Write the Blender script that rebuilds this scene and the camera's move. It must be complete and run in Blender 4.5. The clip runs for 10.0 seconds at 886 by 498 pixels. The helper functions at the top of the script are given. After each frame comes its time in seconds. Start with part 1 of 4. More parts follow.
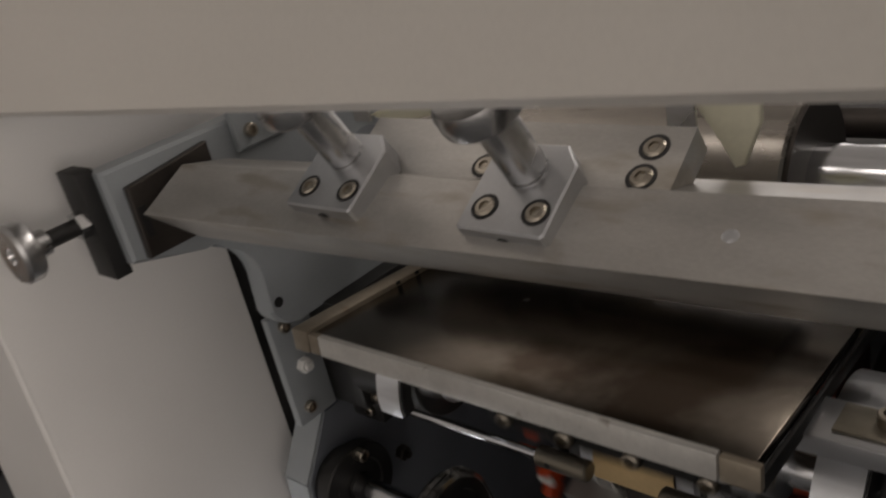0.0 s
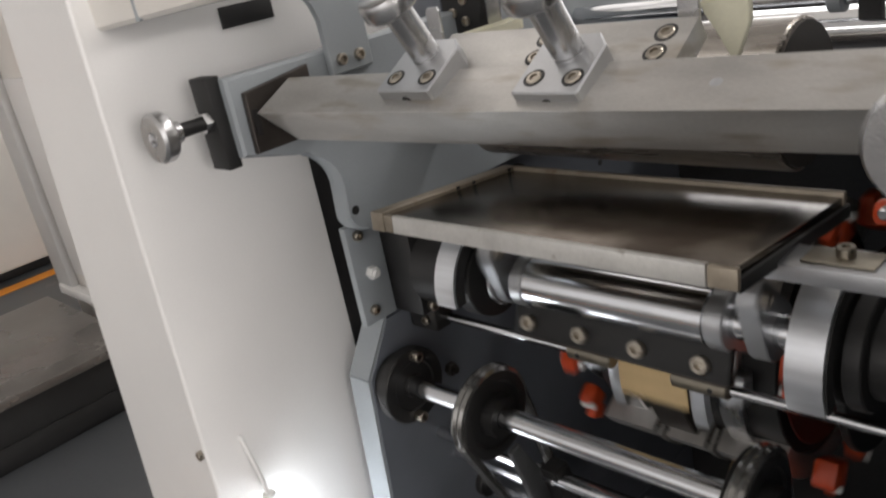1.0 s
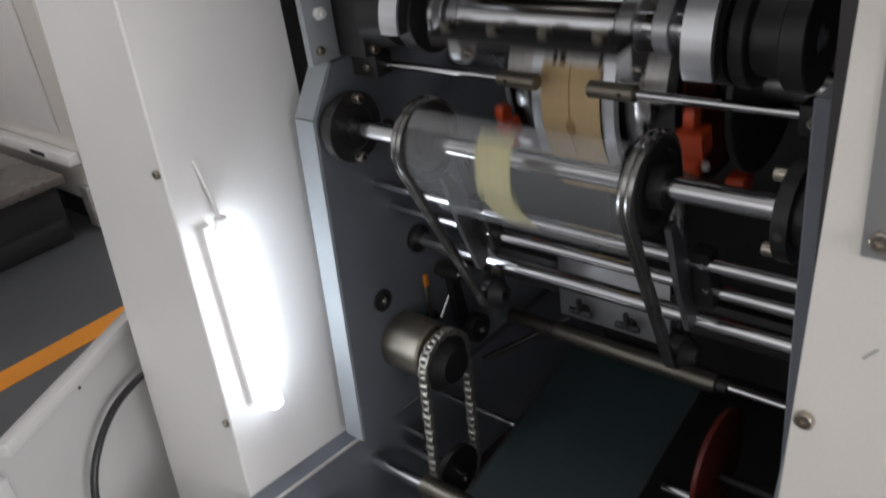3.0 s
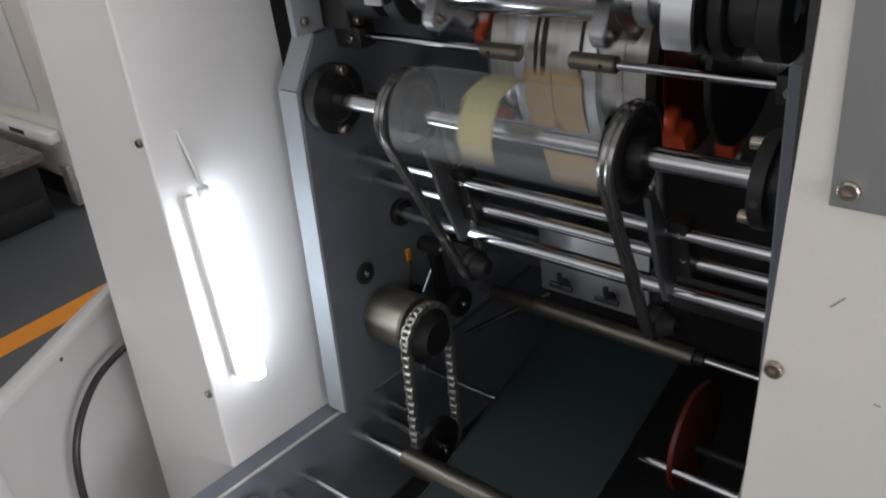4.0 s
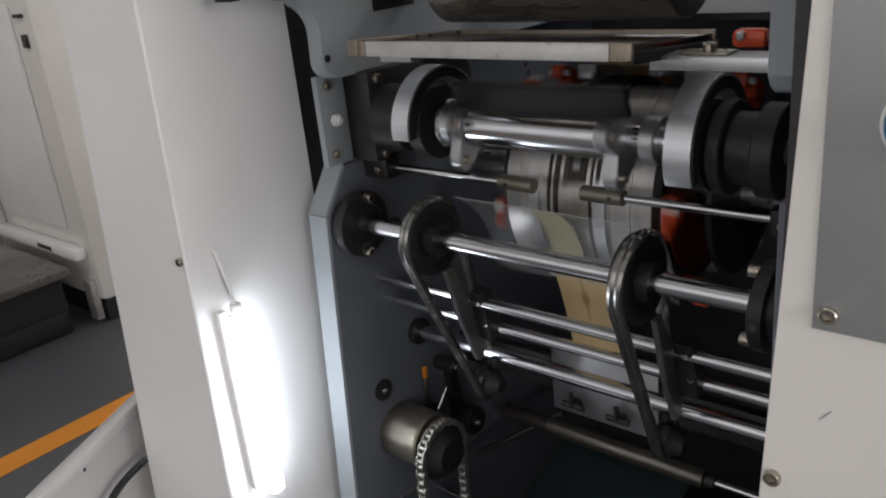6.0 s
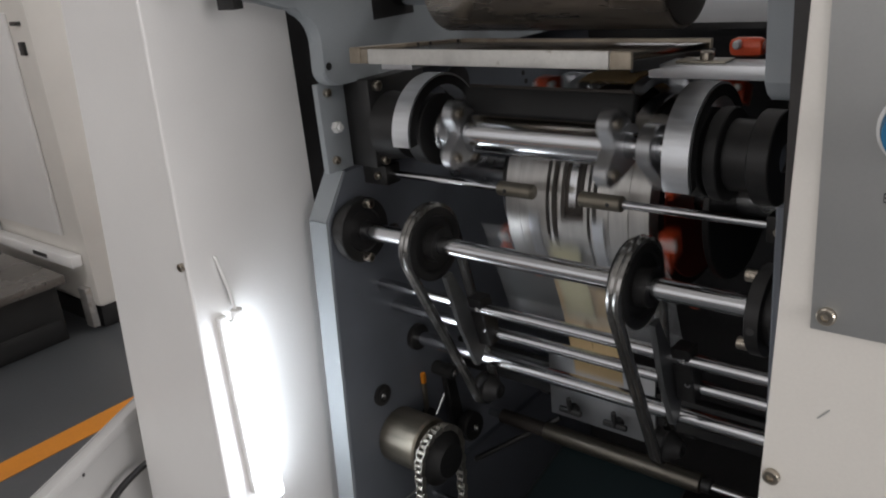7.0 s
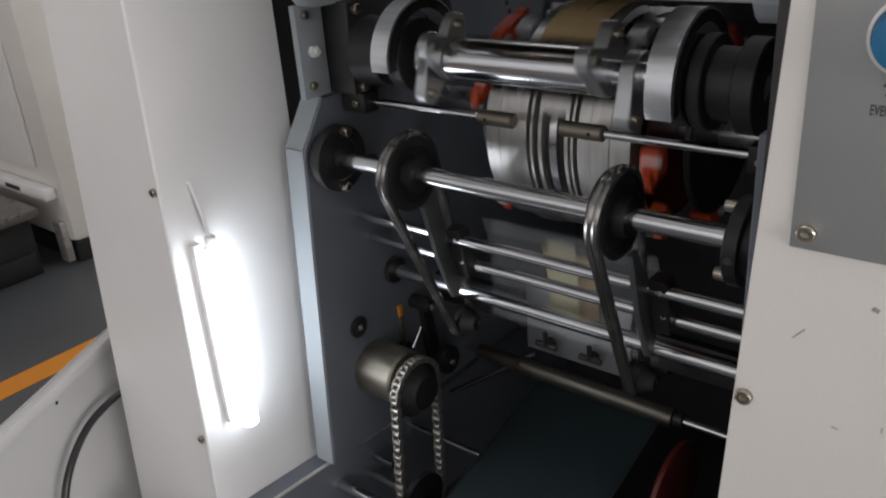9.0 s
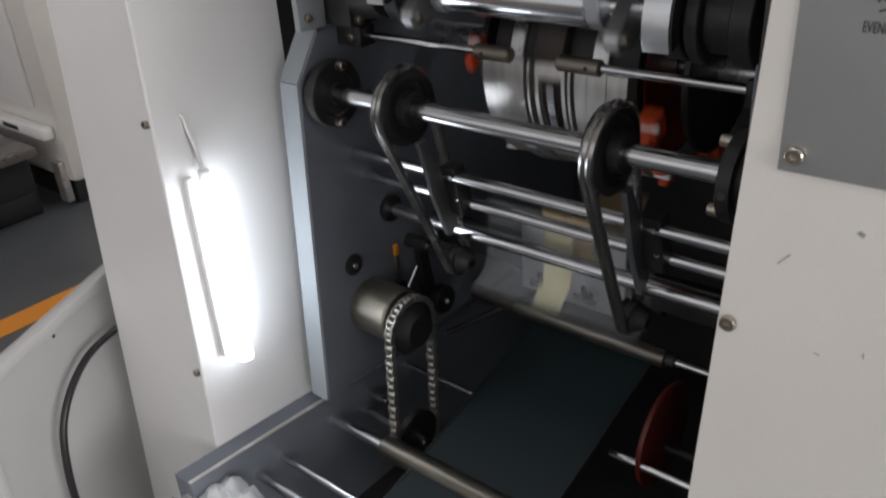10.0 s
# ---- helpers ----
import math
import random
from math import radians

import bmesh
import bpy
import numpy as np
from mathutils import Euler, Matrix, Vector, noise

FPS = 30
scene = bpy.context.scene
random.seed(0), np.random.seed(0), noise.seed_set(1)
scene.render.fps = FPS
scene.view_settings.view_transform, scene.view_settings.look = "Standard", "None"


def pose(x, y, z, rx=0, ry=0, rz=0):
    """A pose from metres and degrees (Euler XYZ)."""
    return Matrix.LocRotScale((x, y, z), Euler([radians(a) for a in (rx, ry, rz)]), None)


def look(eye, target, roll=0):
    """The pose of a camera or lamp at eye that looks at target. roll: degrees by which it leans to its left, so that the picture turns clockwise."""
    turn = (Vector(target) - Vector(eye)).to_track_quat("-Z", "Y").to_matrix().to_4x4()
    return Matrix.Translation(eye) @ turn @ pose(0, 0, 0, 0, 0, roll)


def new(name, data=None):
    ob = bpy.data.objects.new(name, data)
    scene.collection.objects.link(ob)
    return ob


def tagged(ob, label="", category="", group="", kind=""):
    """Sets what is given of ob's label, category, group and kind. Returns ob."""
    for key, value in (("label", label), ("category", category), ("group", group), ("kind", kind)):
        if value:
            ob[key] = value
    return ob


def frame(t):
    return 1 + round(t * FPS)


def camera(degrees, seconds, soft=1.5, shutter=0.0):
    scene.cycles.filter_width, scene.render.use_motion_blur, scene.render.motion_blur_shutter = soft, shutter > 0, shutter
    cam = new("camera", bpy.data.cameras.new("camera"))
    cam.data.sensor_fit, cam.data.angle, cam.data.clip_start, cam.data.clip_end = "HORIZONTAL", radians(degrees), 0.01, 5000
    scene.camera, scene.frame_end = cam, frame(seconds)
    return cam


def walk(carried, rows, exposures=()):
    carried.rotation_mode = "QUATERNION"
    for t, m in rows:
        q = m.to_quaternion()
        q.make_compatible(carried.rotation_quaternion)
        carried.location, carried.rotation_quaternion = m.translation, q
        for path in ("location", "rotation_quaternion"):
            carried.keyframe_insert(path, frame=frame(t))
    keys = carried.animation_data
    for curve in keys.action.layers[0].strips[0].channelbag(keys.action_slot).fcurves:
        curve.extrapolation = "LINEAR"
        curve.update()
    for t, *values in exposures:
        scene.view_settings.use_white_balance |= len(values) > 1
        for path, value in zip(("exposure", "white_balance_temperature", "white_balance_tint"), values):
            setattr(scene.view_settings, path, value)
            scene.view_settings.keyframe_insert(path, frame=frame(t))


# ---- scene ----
cam = camera(56.0, 10.0, soft=2.0, shutter=0.45)
PATH = [
    (0, (0.231, 0.119, 1.56), (-1.072, 1.402, 0.749), -13.0),
    (0.5, (0.275, 0.053, 1.532), (-1.098, 1.296, 0.777), -11.9),
    (1, (0.339, -0.034, 1.5), (-1.055, 1.211, 0.787), -11.4),
    (1.5, (0.379, -0.111, 1.469), (-1.002, 1.137, 0.737), -10.3),
    (2, (0.392, -0.172, 1.433), (-0.974, 1.044, 0.622), -9.5),
    (2.5, (0.392, -0.199, 1.392), (-0.859, 1.088, 0.51), -8.8),
    (3, (0.432, -0.202, 1.35), (-0.784, 1.073, 0.405), -8.0),
    (3.2, (0.435, -0.209, 1.344), (-0.771, 1.055, 0.369), -7.9),
    (4.3, (0.449, -0.221, 1.336), (-0.721, 1.083, 0.371), -7.1),
    (4.5, (0.453, -0.228, 1.35), (-0.721, 1.113, 0.443), -7.4),
    (5, (0.464, -0.257, 1.358), (-0.771, 1.078, 0.526), -5.5),
    (5.5, (0.473, -0.266, 1.364), (-0.785, 1.092, 0.607), -6.1),
    (7, (0.475, -0.287, 1.366), (-0.768, 1.117, 0.669), -5.7),
    (7.5, (0.477, -0.289, 1.365), (-0.758, 1.115, 0.655), -5.5),
    (8, (0.476, -0.287, 1.36), (-0.75, 1.111, 0.622), -5.4),
    (8.5, (0.473, -0.292, 1.354), (-0.736, 1.103, 0.583), -4.6),
    (9, (0.473, -0.281, 1.341), (-0.71, 1.106, 0.518), -4.4),
    (9.5, (0.477, -0.279, 1.338), (-0.7, 1.1, 0.495), -4.1),
    (10, (0.484, -0.278, 1.322), (-0.676, 1.06, 0.391), -3.9),
]
# ---- exposure ----
EXPOSURES = [(0.0, -0.68, 7150, 15), (0.2, -0.28, 7000, 14), (0.5, 0.25, 6750, 12), (0.8, 0.42, 6650, 12), (1.5, 0.5, 6550, 12), (2.0, 0.42, 6460, 12),
             (2.5, 0.26, 6330, 12), (5.0, 0.12, 6270, 12), (7.0, 0.12, 6430, 12), (10.0, 0.1, 6320, 12)]

walk(cam, [(t, look(eye, target, roll)) for t, eye, target, roll in PATH], EXPOSURES)

# ---- light ----
world = bpy.data.worlds.new("hall_air")
scene.world = world
world.use_nodes = True
world.node_tree.nodes["Background"].inputs[0].default_value = (0.75, 0.85, 1.0, 1)
world.node_tree.nodes["Background"].inputs[1].default_value = 0.10


def area(name, eye, target, sx, sy, power, color=(1, 1, 1)):
    d = bpy.data.lights.new(name, "AREA")
    d.shape, d.size, d.size_y, d.energy, d.color = "RECTANGLE", sx, sy, power, color
    ob = new(name, d)
    ob.matrix_world = look(eye, target)
    return ob


# added fill lights; no seen lamp or window stands at these places
area("east_fill_light", (6.8, 0.5, 2.3), (0.0, 0.5, 1.2), 7.0, 2.2, 490, (1.0, 0.97, 0.95))
area("south_fill_light", (0.6, -4.8, 2.4), (0.0, 0.5, 1.1), 5.0, 2.2, 17, (1.0, 0.97, 0.95))
area("overhead_fill_light", (-1.6, -0.6, 4.3), (-1.6, -0.6, 0), 2.4, 0.3, 17, (1.0, 0.98, 0.96))
area("overhead_fill_light", (1.2, 3.6, 4.3), (1.2, 3.6, 0), 2.4, 0.3, 50, (1.0, 0.98, 0.96))

# ---- materials ----


def mat(name, color, rough=0.5, metal=0.0, spread=0.06, scale=8.0, fine=220.0, bump=0.05, wear=None, stretch=None, coat=0.0,
        rough_spread=0.12, per_piece=0.0):
    """A surface with broad blotches, fine grain and light relief; wear: a second colour that shows in patches."""
    m = bpy.data.materials.new(name)
    m.use_nodes = True
    nt = m.node_tree
    b = nt.nodes["Principled BSDF"]
    b.inputs["Metallic"].default_value = metal
    b.inputs["Coat Weight"].default_value = coat
    tc = nt.nodes.new("ShaderNodeTexCoord")
    mp = nt.nodes.new("ShaderNodeMapping")
    mp.inputs["Scale"].default_value = stretch or (1, 1, 1)
    nt.links.new(tc.outputs["Object"], mp.inputs["Vector"])
    big, small = nt.nodes.new("ShaderNodeTexNoise"), nt.nodes.new("ShaderNodeTexNoise")
    big.inputs["Scale"].default_value, small.inputs["Scale"].default_value = scale, fine
    big.inputs["Detail"].default_value, small.inputs["Detail"].default_value = 5, 3
    nt.links.new(mp.outputs[0], big.inputs["Vector"])
    nt.links.new(mp.outputs[0], small.inputs["Vector"])
    ramp = nt.nodes.new("ShaderNodeValToRGB")
    lo = [max(0, c * (1 - 2.2 * spread)) for c in color]
    hi = [min(1, c * (1 + 1.6 * spread)) for c in color]
    ramp.color_ramp.elements[0].position, ramp.color_ramp.elements[1].position = 0.3, 0.7
    ramp.color_ramp.elements[0].color, ramp.color_ramp.elements[1].color = (*lo, 1), (*hi, 1)
    nt.links.new(big.outputs["Fac"], ramp.inputs[0])
    out = ramp.outputs[0]
    mix = nt.nodes.new("ShaderNodeMix")
    mix.data_type, mix.blend_type = "RGBA", "MULTIPLY"
    mix.inputs["Factor"].default_value = min(1, spread * 4)
    nt.links.new(out, mix.inputs["A"])
    nt.links.new(small.outputs["Fac"], mix.inputs["B"])
    gain = nt.nodes.new("ShaderNodeMath")
    gain.operation = "MULTIPLY_ADD"
    gain.inputs[1].default_value, gain.inputs[2].default_value = 0.6, 0.7
    nt.links.new(small.outputs["Fac"], gain.inputs[0])
    nt.links.new(gain.outputs[0], mix.inputs["B"])
    out = mix.outputs["Result"]
    if wear:
        w = nt.nodes.new("ShaderNodeTexNoise")
        w.inputs["Scale"].default_value, w.inputs["Detail"].default_value = scale * 2.3, 8
        nt.links.new(mp.outputs[0], w.inputs["Vector"])
        wr = nt.nodes.new("ShaderNodeValToRGB")
        wr.color_ramp.elements[0].position, wr.color_ramp.elements[1].position = wear[3], wear[3] + 0.12
        nt.links.new(w.outputs["Fac"], wr.inputs[0])
        wm = nt.nodes.new("ShaderNodeMix")
        wm.data_type = "RGBA"
        nt.links.new(wr.outputs[0], wm.inputs["Factor"])
        nt.links.new(out, wm.inputs["A"])
        wm.inputs["B"].default_value = (*wear[:3], 1)
        out = wm.outputs["Result"]
    nt.links.new(out, b.inputs["Base Color"])
    r = nt.nodes.new("ShaderNodeMapRange")
    r.inputs["To Min"].default_value, r.inputs["To Max"].default_value = max(0.02, rough - rough_spread), min(1, rough + rough_spread)
    nt.links.new(big.outputs["Fac"], r.inputs["Value"])
    nt.links.new(r.outputs[0], b.inputs["Roughness"])
    if bump:
        bp = nt.nodes.new("ShaderNodeBump")
        bp.inputs["Strength"].default_value, bp.inputs["Distance"].default_value = bump, 0.002
        nt.links.new(small.outputs["Fac"], bp.inputs["Height"])
        nt.links.new(bp.outputs[0], b.inputs["Normal"])
    return m


def glow(name, color, strength):
    m = bpy.data.materials.new(name)
    m.use_nodes = True
    b = m.node_tree.nodes["Principled BSDF"]
    b.inputs["Base Color"].default_value = (0.8, 0.8, 0.8, 1)
    b.inputs["Emission Color"].default_value = (*color, 1)
    b.inputs["Emission Strength"].default_value = strength
    return m


def clear(name, color, rough, alpha):
    """A thin clear film: most light passes, the rest glints."""
    m = bpy.data.materials.new(name)
    m.use_nodes = True
    nt = m.node_tree
    b = nt.nodes["Principled BSDF"]
    b.inputs["Base Color"].default_value = (*color, 1)
    b.inputs["Roughness"].default_value = rough
    b.inputs["Alpha"].default_value = alpha
    n = nt.nodes.new("ShaderNodeTexNoise")
    n.inputs["Scale"].default_value, n.inputs["Detail"].default_value = 26, 6
    bp = nt.nodes.new("ShaderNodeBump")
    bp.inputs["Strength"].default_value, bp.inputs["Distance"].default_value = 0.15, 0.01
    nt.links.new(n.outputs["Fac"], bp.inputs["Height"])
    nt.links.new(bp.outputs[0], b.inputs["Normal"])
    return m


WHITE = mat("white_enamel", (0.80, 0.79, 0.775), 0.38, 0, 0.025, 3.0, 400, 0.02)
# pale grey paint; on the open white door its greyness is put-in shade
DOORP = mat("grey_and_shaded_white_enamel", (0.53, 0.525, 0.515), 0.4, 0, 0.03, 3.0, 400, 0.02)
ROLLM = mat("dark_bronze_roller", (0.17, 0.155, 0.13), 0.38, 0.9, 0.1, 14, 300, 0.05, stretch=(1, 6, 6))
HOODW = mat("warm_white_enamel", (0.78, 0.75, 0.70), 0.4, 0, 0.03, 3.0, 400, 0.02)
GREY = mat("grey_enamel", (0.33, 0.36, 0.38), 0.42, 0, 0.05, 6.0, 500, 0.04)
# dark grey paint, and the shaded tone of the side frames' inner faces
GREYD = mat("dark_and_shaded_grey_enamel", (0.165, 0.18, 0.21), 0.42, 0, 0.06, 6.0, 500, 0.04)
BLACK = mat("black_oxide_steel", (0.024, 0.0235, 0.0235), 0.46, 0.15, 0.15, 14, 300, 0.05)
# near-black that stands in for shade inside the works and in holes
DARK = mat("interior_shade_dark", (0.04, 0.038, 0.038), 0.6, 0, 0.2, 5, 200, 0.05)
CHROME = mat("polished_steel", (0.68, 0.69, 0.71), 0.16, 1, 0.04, 20, 400, 0.02, stretch=(1, 8, 8), rough_spread=0.05)
STEEL = mat("machined_steel", (0.58, 0.58, 0.585), 0.27, 1, 0.08, 18, 500, 0.05, rough_spread=0.08)
BRUSH = mat("brushed_steel", (0.54, 0.525, 0.50), 0.38, 0.65, 0.12, 6, 260, 0.08, stretch=(1, 3, 3), wear=(0.42, 0.385, 0.335, 0.56))
ALU = mat("bare_aluminium", (0.52, 0.53, 0.545), 0.36, 0.9, 0.05, 12, 500, 0.04)
BRONZE = mat("dull_bronze_steel", (0.27, 0.245, 0.20), 0.42, 0.9, 0.1, 14, 300, 0.05, stretch=(1, 6, 6))
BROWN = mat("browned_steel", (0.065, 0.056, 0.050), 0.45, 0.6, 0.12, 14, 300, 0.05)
CYLM = mat("dull_cylinder_steel", (0.38, 0.35, 0.315), 0.28, 0.75, 0.12, 6, 260, 0.05, stretch=(1, 6, 6), wear=(0.24, 0.215, 0.185, 0.58))
TRAYM = mat("oily_tray_steel", (0.165, 0.143, 0.12), 0.22, 1, 0.14, 5, 160, 0.03, wear=(0.085, 0.064, 0.048, 0.52), rough_spread=0.06)
GUARDM = mat("bright_rolled_aluminium", (0.74, 0.76, 0.79), 0.34, 0.85, 0.05, 10, 300, 0.04, stretch=(1, 9, 9))
BARB = mat("blackened_bar", (0.014, 0.014, 0.014), 0.6, 0, 0.15, 14, 300, 0.05)
LEDGEM = mat("dark_worn_ledge", (0.20, 0.185, 0.17), 0.28, 0.6, 0.12, 4, 90, 0.05, wear=(0.42, 0.39, 0.35, 0.66))
REDD = mat("dark_red_plastic", (0.11, 0.013, 0.007), 0.4, 0, 0.1, 20, 300, 0.03)
CASTG = mat("cast_grey_bracket", (0.15, 0.155, 0.16), 0.38, 0.5, 0.1, 20, 300, 0.06)
RIMW = mat("scraped_pale_rim", (0.66, 0.65, 0.62), 0.45, 0.35, 0.08, 22, 300, 0.1, wear=(0.22, 0.17, 0.12, 0.64))
DRUMW = mat("ground_drum_steel", (0.60, 0.585, 0.56), 0.34, 0.75, 0.05, 20, 400, 0.03, stretch=(6, 1, 1))
TRAYE = mat("worn_tray_rim", (0.36, 0.31, 0.245), 0.45, 0.5, 0.12, 16, 200, 0.1, wear=(0.22, 0.15, 0.10, 0.60))
RUBBER = mat("black_rubber", (0.018, 0.018, 0.019), 0.40, 0, 0.1, 30, 300, 0.05)
BELTM = mat("shiny_drive_belt", (0.21, 0.205, 0.195), 0.18, 0.75, 0.1, 30, 300, 0.02, coat=1.0, rough_spread=0.05)
ORANGE = mat("orange_red_plastic", (0.62, 0.075, 0.02), 0.35, 0, 0.08, 20, 300, 0.03)
KRAFT = mat("kraft_paper", (0.66, 0.48, 0.25), 0.7, 0, 0.08, 16, 350, 0.08, wear=(0.36, 0.2, 0.07, 0.66))
KRAFTD = mat("creased_kraft", (0.40, 0.25, 0.10), 0.7, 0, 0.1, 16, 350, 0.08)
CREAM = mat("cream_sponge", (0.78, 0.76, 0.60), 0.85, 0, 0.05, 20, 300, 0.2)
GREEN = mat("dark_green_belt", (0.007, 0.017, 0.020), 0.6, 0, 0.1, 6, 500, 0.08)
BRASS = mat("yellow_zinc_bolt", (0.46, 0.415, 0.35), 0.3, 1, 0.06, 40, 400, 0.03)
CHAINM = mat("chain_steel", (0.42, 0.40, 0.36), 0.42, 0.8, 0.1, 60, 400, 0.05)
FLOORM = mat("grey_epoxy_floor", (0.085, 0.090, 0.095), 0.38, 0, 0.08, 1.4, 60, 0.03, wear=(0.20, 0.195, 0.18, 0.68))
LINE = mat("orange_floor_paint", (0.75, 0.27, 0.02), 0.45, 0, 0.06, 5, 120, 0.05)
HALLW = mat("hall_wall_paint", (0.72, 0.71, 0.69), 0.7, 0, 0.04, 1.0, 80, 0.04)
PLATEL = mat("grey_label_plate", (0.42, 0.425, 0.42), 0.42, 0.4, 0.03, 6, 500, 0.03)
BLUE = mat("blue_button_plastic", (0.02, 0.16, 0.32), 0.35, 0, 0.05, 30, 300, 0.02)
INK = mat("dark_print_ink", (0.06, 0.06, 0.06), 0.6, 0, 0.05, 30, 300, 0.0)
WHITEP = mat("white_plastic", (0.82, 0.82, 0.80), 0.4, 0, 0.02, 10, 300, 0.02)
TUBE = glow("lit_led_tube", (0.87, 0.94, 1.0), 11.5)
PANE = glow("bright_daylight", (0.97, 0.98, 1.0), 2.2)
# weak glow of the added east and south panes, out of view
PANED = glow("unseen_pane_fill", (0.97, 0.98, 1.0), 0.25)
FILM = clear("clear_pouch_film", (0.80, 0.83, 0.86), 0.10, 0.09)
WRAP = clear("crumpled_wrap", (0.85, 0.86, 0.87), 0.15, 0.55)
TAPE = mat("yellow_tissue", (0.64, 0.60, 0.36), 0.7, 0, 0.08, 30, 300, 0.1)

# ---- mesh helpers ----
ORIGIN = {}


def thing(name, loc, label, category, group="", kind=""):
    ob = new(name)
    ob.empty_display_size = 0.02
    ob.location = loc
    ORIGIN[ob.name] = Vector(loc)
    return tagged(ob, label, category, group, kind)


def part(name, bm, material, parent, label="", smooth=True):
    """One mesh under a thing or part; the bmesh is in world places."""
    o = ORIGIN[parent.name]
    bmesh.ops.recalc_face_normals(bm, faces=bm.faces[:])
    bm.transform(Matrix.Translation(-o))
    me = bpy.data.meshes.new(name)
    bm.to_mesh(me)
    bm.free()
    me.materials.append(material)
    if smooth:
        me.set_sharp_from_angle(angle=radians(35))
        for p in me.polygons:
            p.use_smooth = True
    ob = new(name, me)
    ob.parent = parent
    ORIGIN[ob.name] = o
    return tagged(ob, label)


def solid(name, bm, material, label, category, group="", kind="", smooth=True):
    """A thing that is one mesh; its origin lies at its lowest middle."""
    lo = Vector([min(v.co[i] for v in bm.verts) for i in range(3)])
    hi = Vector([max(v.co[i] for v in bm.verts) for i in range(3)])
    loc = Vector(((lo.x + hi.x) / 2, (lo.y + hi.y) / 2, lo.z))
    bmesh.ops.recalc_face_normals(bm, faces=bm.faces[:])
    bm.transform(Matrix.Translation(-loc))
    me = bpy.data.meshes.new(name)
    bm.to_mesh(me)
    bm.free()
    me.materials.append(material)
    if smooth:
        me.set_sharp_from_angle(angle=radians(35))
        for p in me.polygons:
            p.use_smooth = True
    ob = new(name, me)
    ob.location = loc
    ORIGIN[ob.name] = loc
    return tagged(ob, label, category, group, kind)


def B():
    return bmesh.new()


def box(bm, lo, hi, bevel=0.0, m=None):
    r = bmesh.ops.create_cube(bm, size=1.0)
    c = [(a + b) / 2 for a, b in zip(lo, hi)]
    s = [abs(b - a) for a, b in zip(lo, hi)]
    bmesh.ops.transform(bm, matrix=Matrix.Translation(c) @ Matrix.Diagonal((*s, 1)), verts=r["verts"])
    vs = r["verts"]
    if bevel:
        es = list({e for v in vs for e in v.link_edges})
        g = bmesh.ops.bevel(bm, geom=es, offset=bevel, segments=2, affect="EDGES", profile=0.5)
        vs = list({v for f in g["faces"] for v in f.verts} | {v for v in vs if v.is_valid})
    if m is not None:
        bmesh.ops.transform(bm, matrix=m, verts=[v for v in vs if v.is_valid])
    return bm


AX = {"x": Matrix.Rotation(radians(90), 4, "Y"), "y": Matrix.Rotation(radians(-90), 4, "X"), "z": Matrix.Identity(4)}


def turned(bm, profile, centre, axis="x", n=40, m=None):
    """A turned solid: profile is (place along axis, radius) pairs; ends with radius 0 are closed."""
    rings = []
    for a, r in profile:
        if r <= 1e-6:
            rings.append([bm.verts.new((0, 0, a))])
        else:
            rings.append([bm.verts.new((r * math.cos(2 * math.pi * i / n), r * math.sin(2 * math.pi * i / n), a)) for i in range(n)])
    for p, q in zip(rings, rings[1:]):
        for i in range(n):
            j = (i + 1) % n
            if len(p) == 1 and len(q) == 1:
                continue
            if len(p) == 1:
                bm.faces.new((p[0], q[i], q[j]))
            elif len(q) == 1:
                bm.faces.new((p[i], p[j], q[0]))
            else:
                bm.faces.new((p[i], p[j], q[j], q[i]))
    vs = [v for ring in rings for v in ring]
    bmesh.ops.transform(bm, matrix=(m if m is not None else Matrix.Translation(centre) @ AX[axis]), verts=vs)
    return bm


def rod(bm, a, b, r, n=28, cham=0.0015):
    """A round bar from a to b with small chamfers."""
    a, b = Vector(a), Vector(b)
    length = (b - a).length
    c = min(cham, r * 0.4, length * 0.3)
    m = Matrix.Translation(a) @ (b - a).to_track_quat("Z", "Y").to_matrix().to_4x4()
    return turned(bm, [(0, 0), (0, r - c), (c, r), (length - c, r), (length, r - c), (length, 0)], None, n=n, m=m)


def ring(bm, centre, ro, ri, x0, x1, axis="x", n=48, c=0.0015):
    """A collar with a bore, from x0 to x1 along its axis."""
    prof = [(x0, ri), (x0, ro - c), (x0 + c, ro), (x1 - c, ro), (x1, ro - c), (x1, ri), (x0, ri)]
    return turned(bm, prof, centre, axis, n)


def prism(bm, poly, x0, x1, bevel=0.0, plane="yz"):
    """A flat outline given in one plane, as a plate from x0 to x1 across it."""
    def at(p, x):
        return {"yz": (x, p[0], p[1]), "xz": (p[0], x, p[1]), "xy": (p[0], p[1], x)}[plane]
    lo, hi = [bm.verts.new(at(p, x0)) for p in poly], [bm.verts.new(at(p, x1)) for p in poly]
    fs = [bm.faces.new(lo), bm.faces.new(hi[::-1])]
    n = len(poly)
    for i in range(n):
        fs.append(bm.faces.new((lo[i], hi[i], hi[(i + 1) % n], lo[(i + 1) % n])))
    if bevel:
        es = list(set(fs[0].edges) | set(fs[1].edges))
        bmesh.ops.bevel(bm, geom=es, offset=bevel, segments=1, affect="EDGES")
    return bm


def arc(c, r, a0, a1, n=8):
    return [(c[0] + r * math.cos(radians(a0 + (a1 - a0) * i / n)), c[1] + r * math.sin(radians(a0 + (a1 - a0) * i / n))) for i in range(n + 1)]


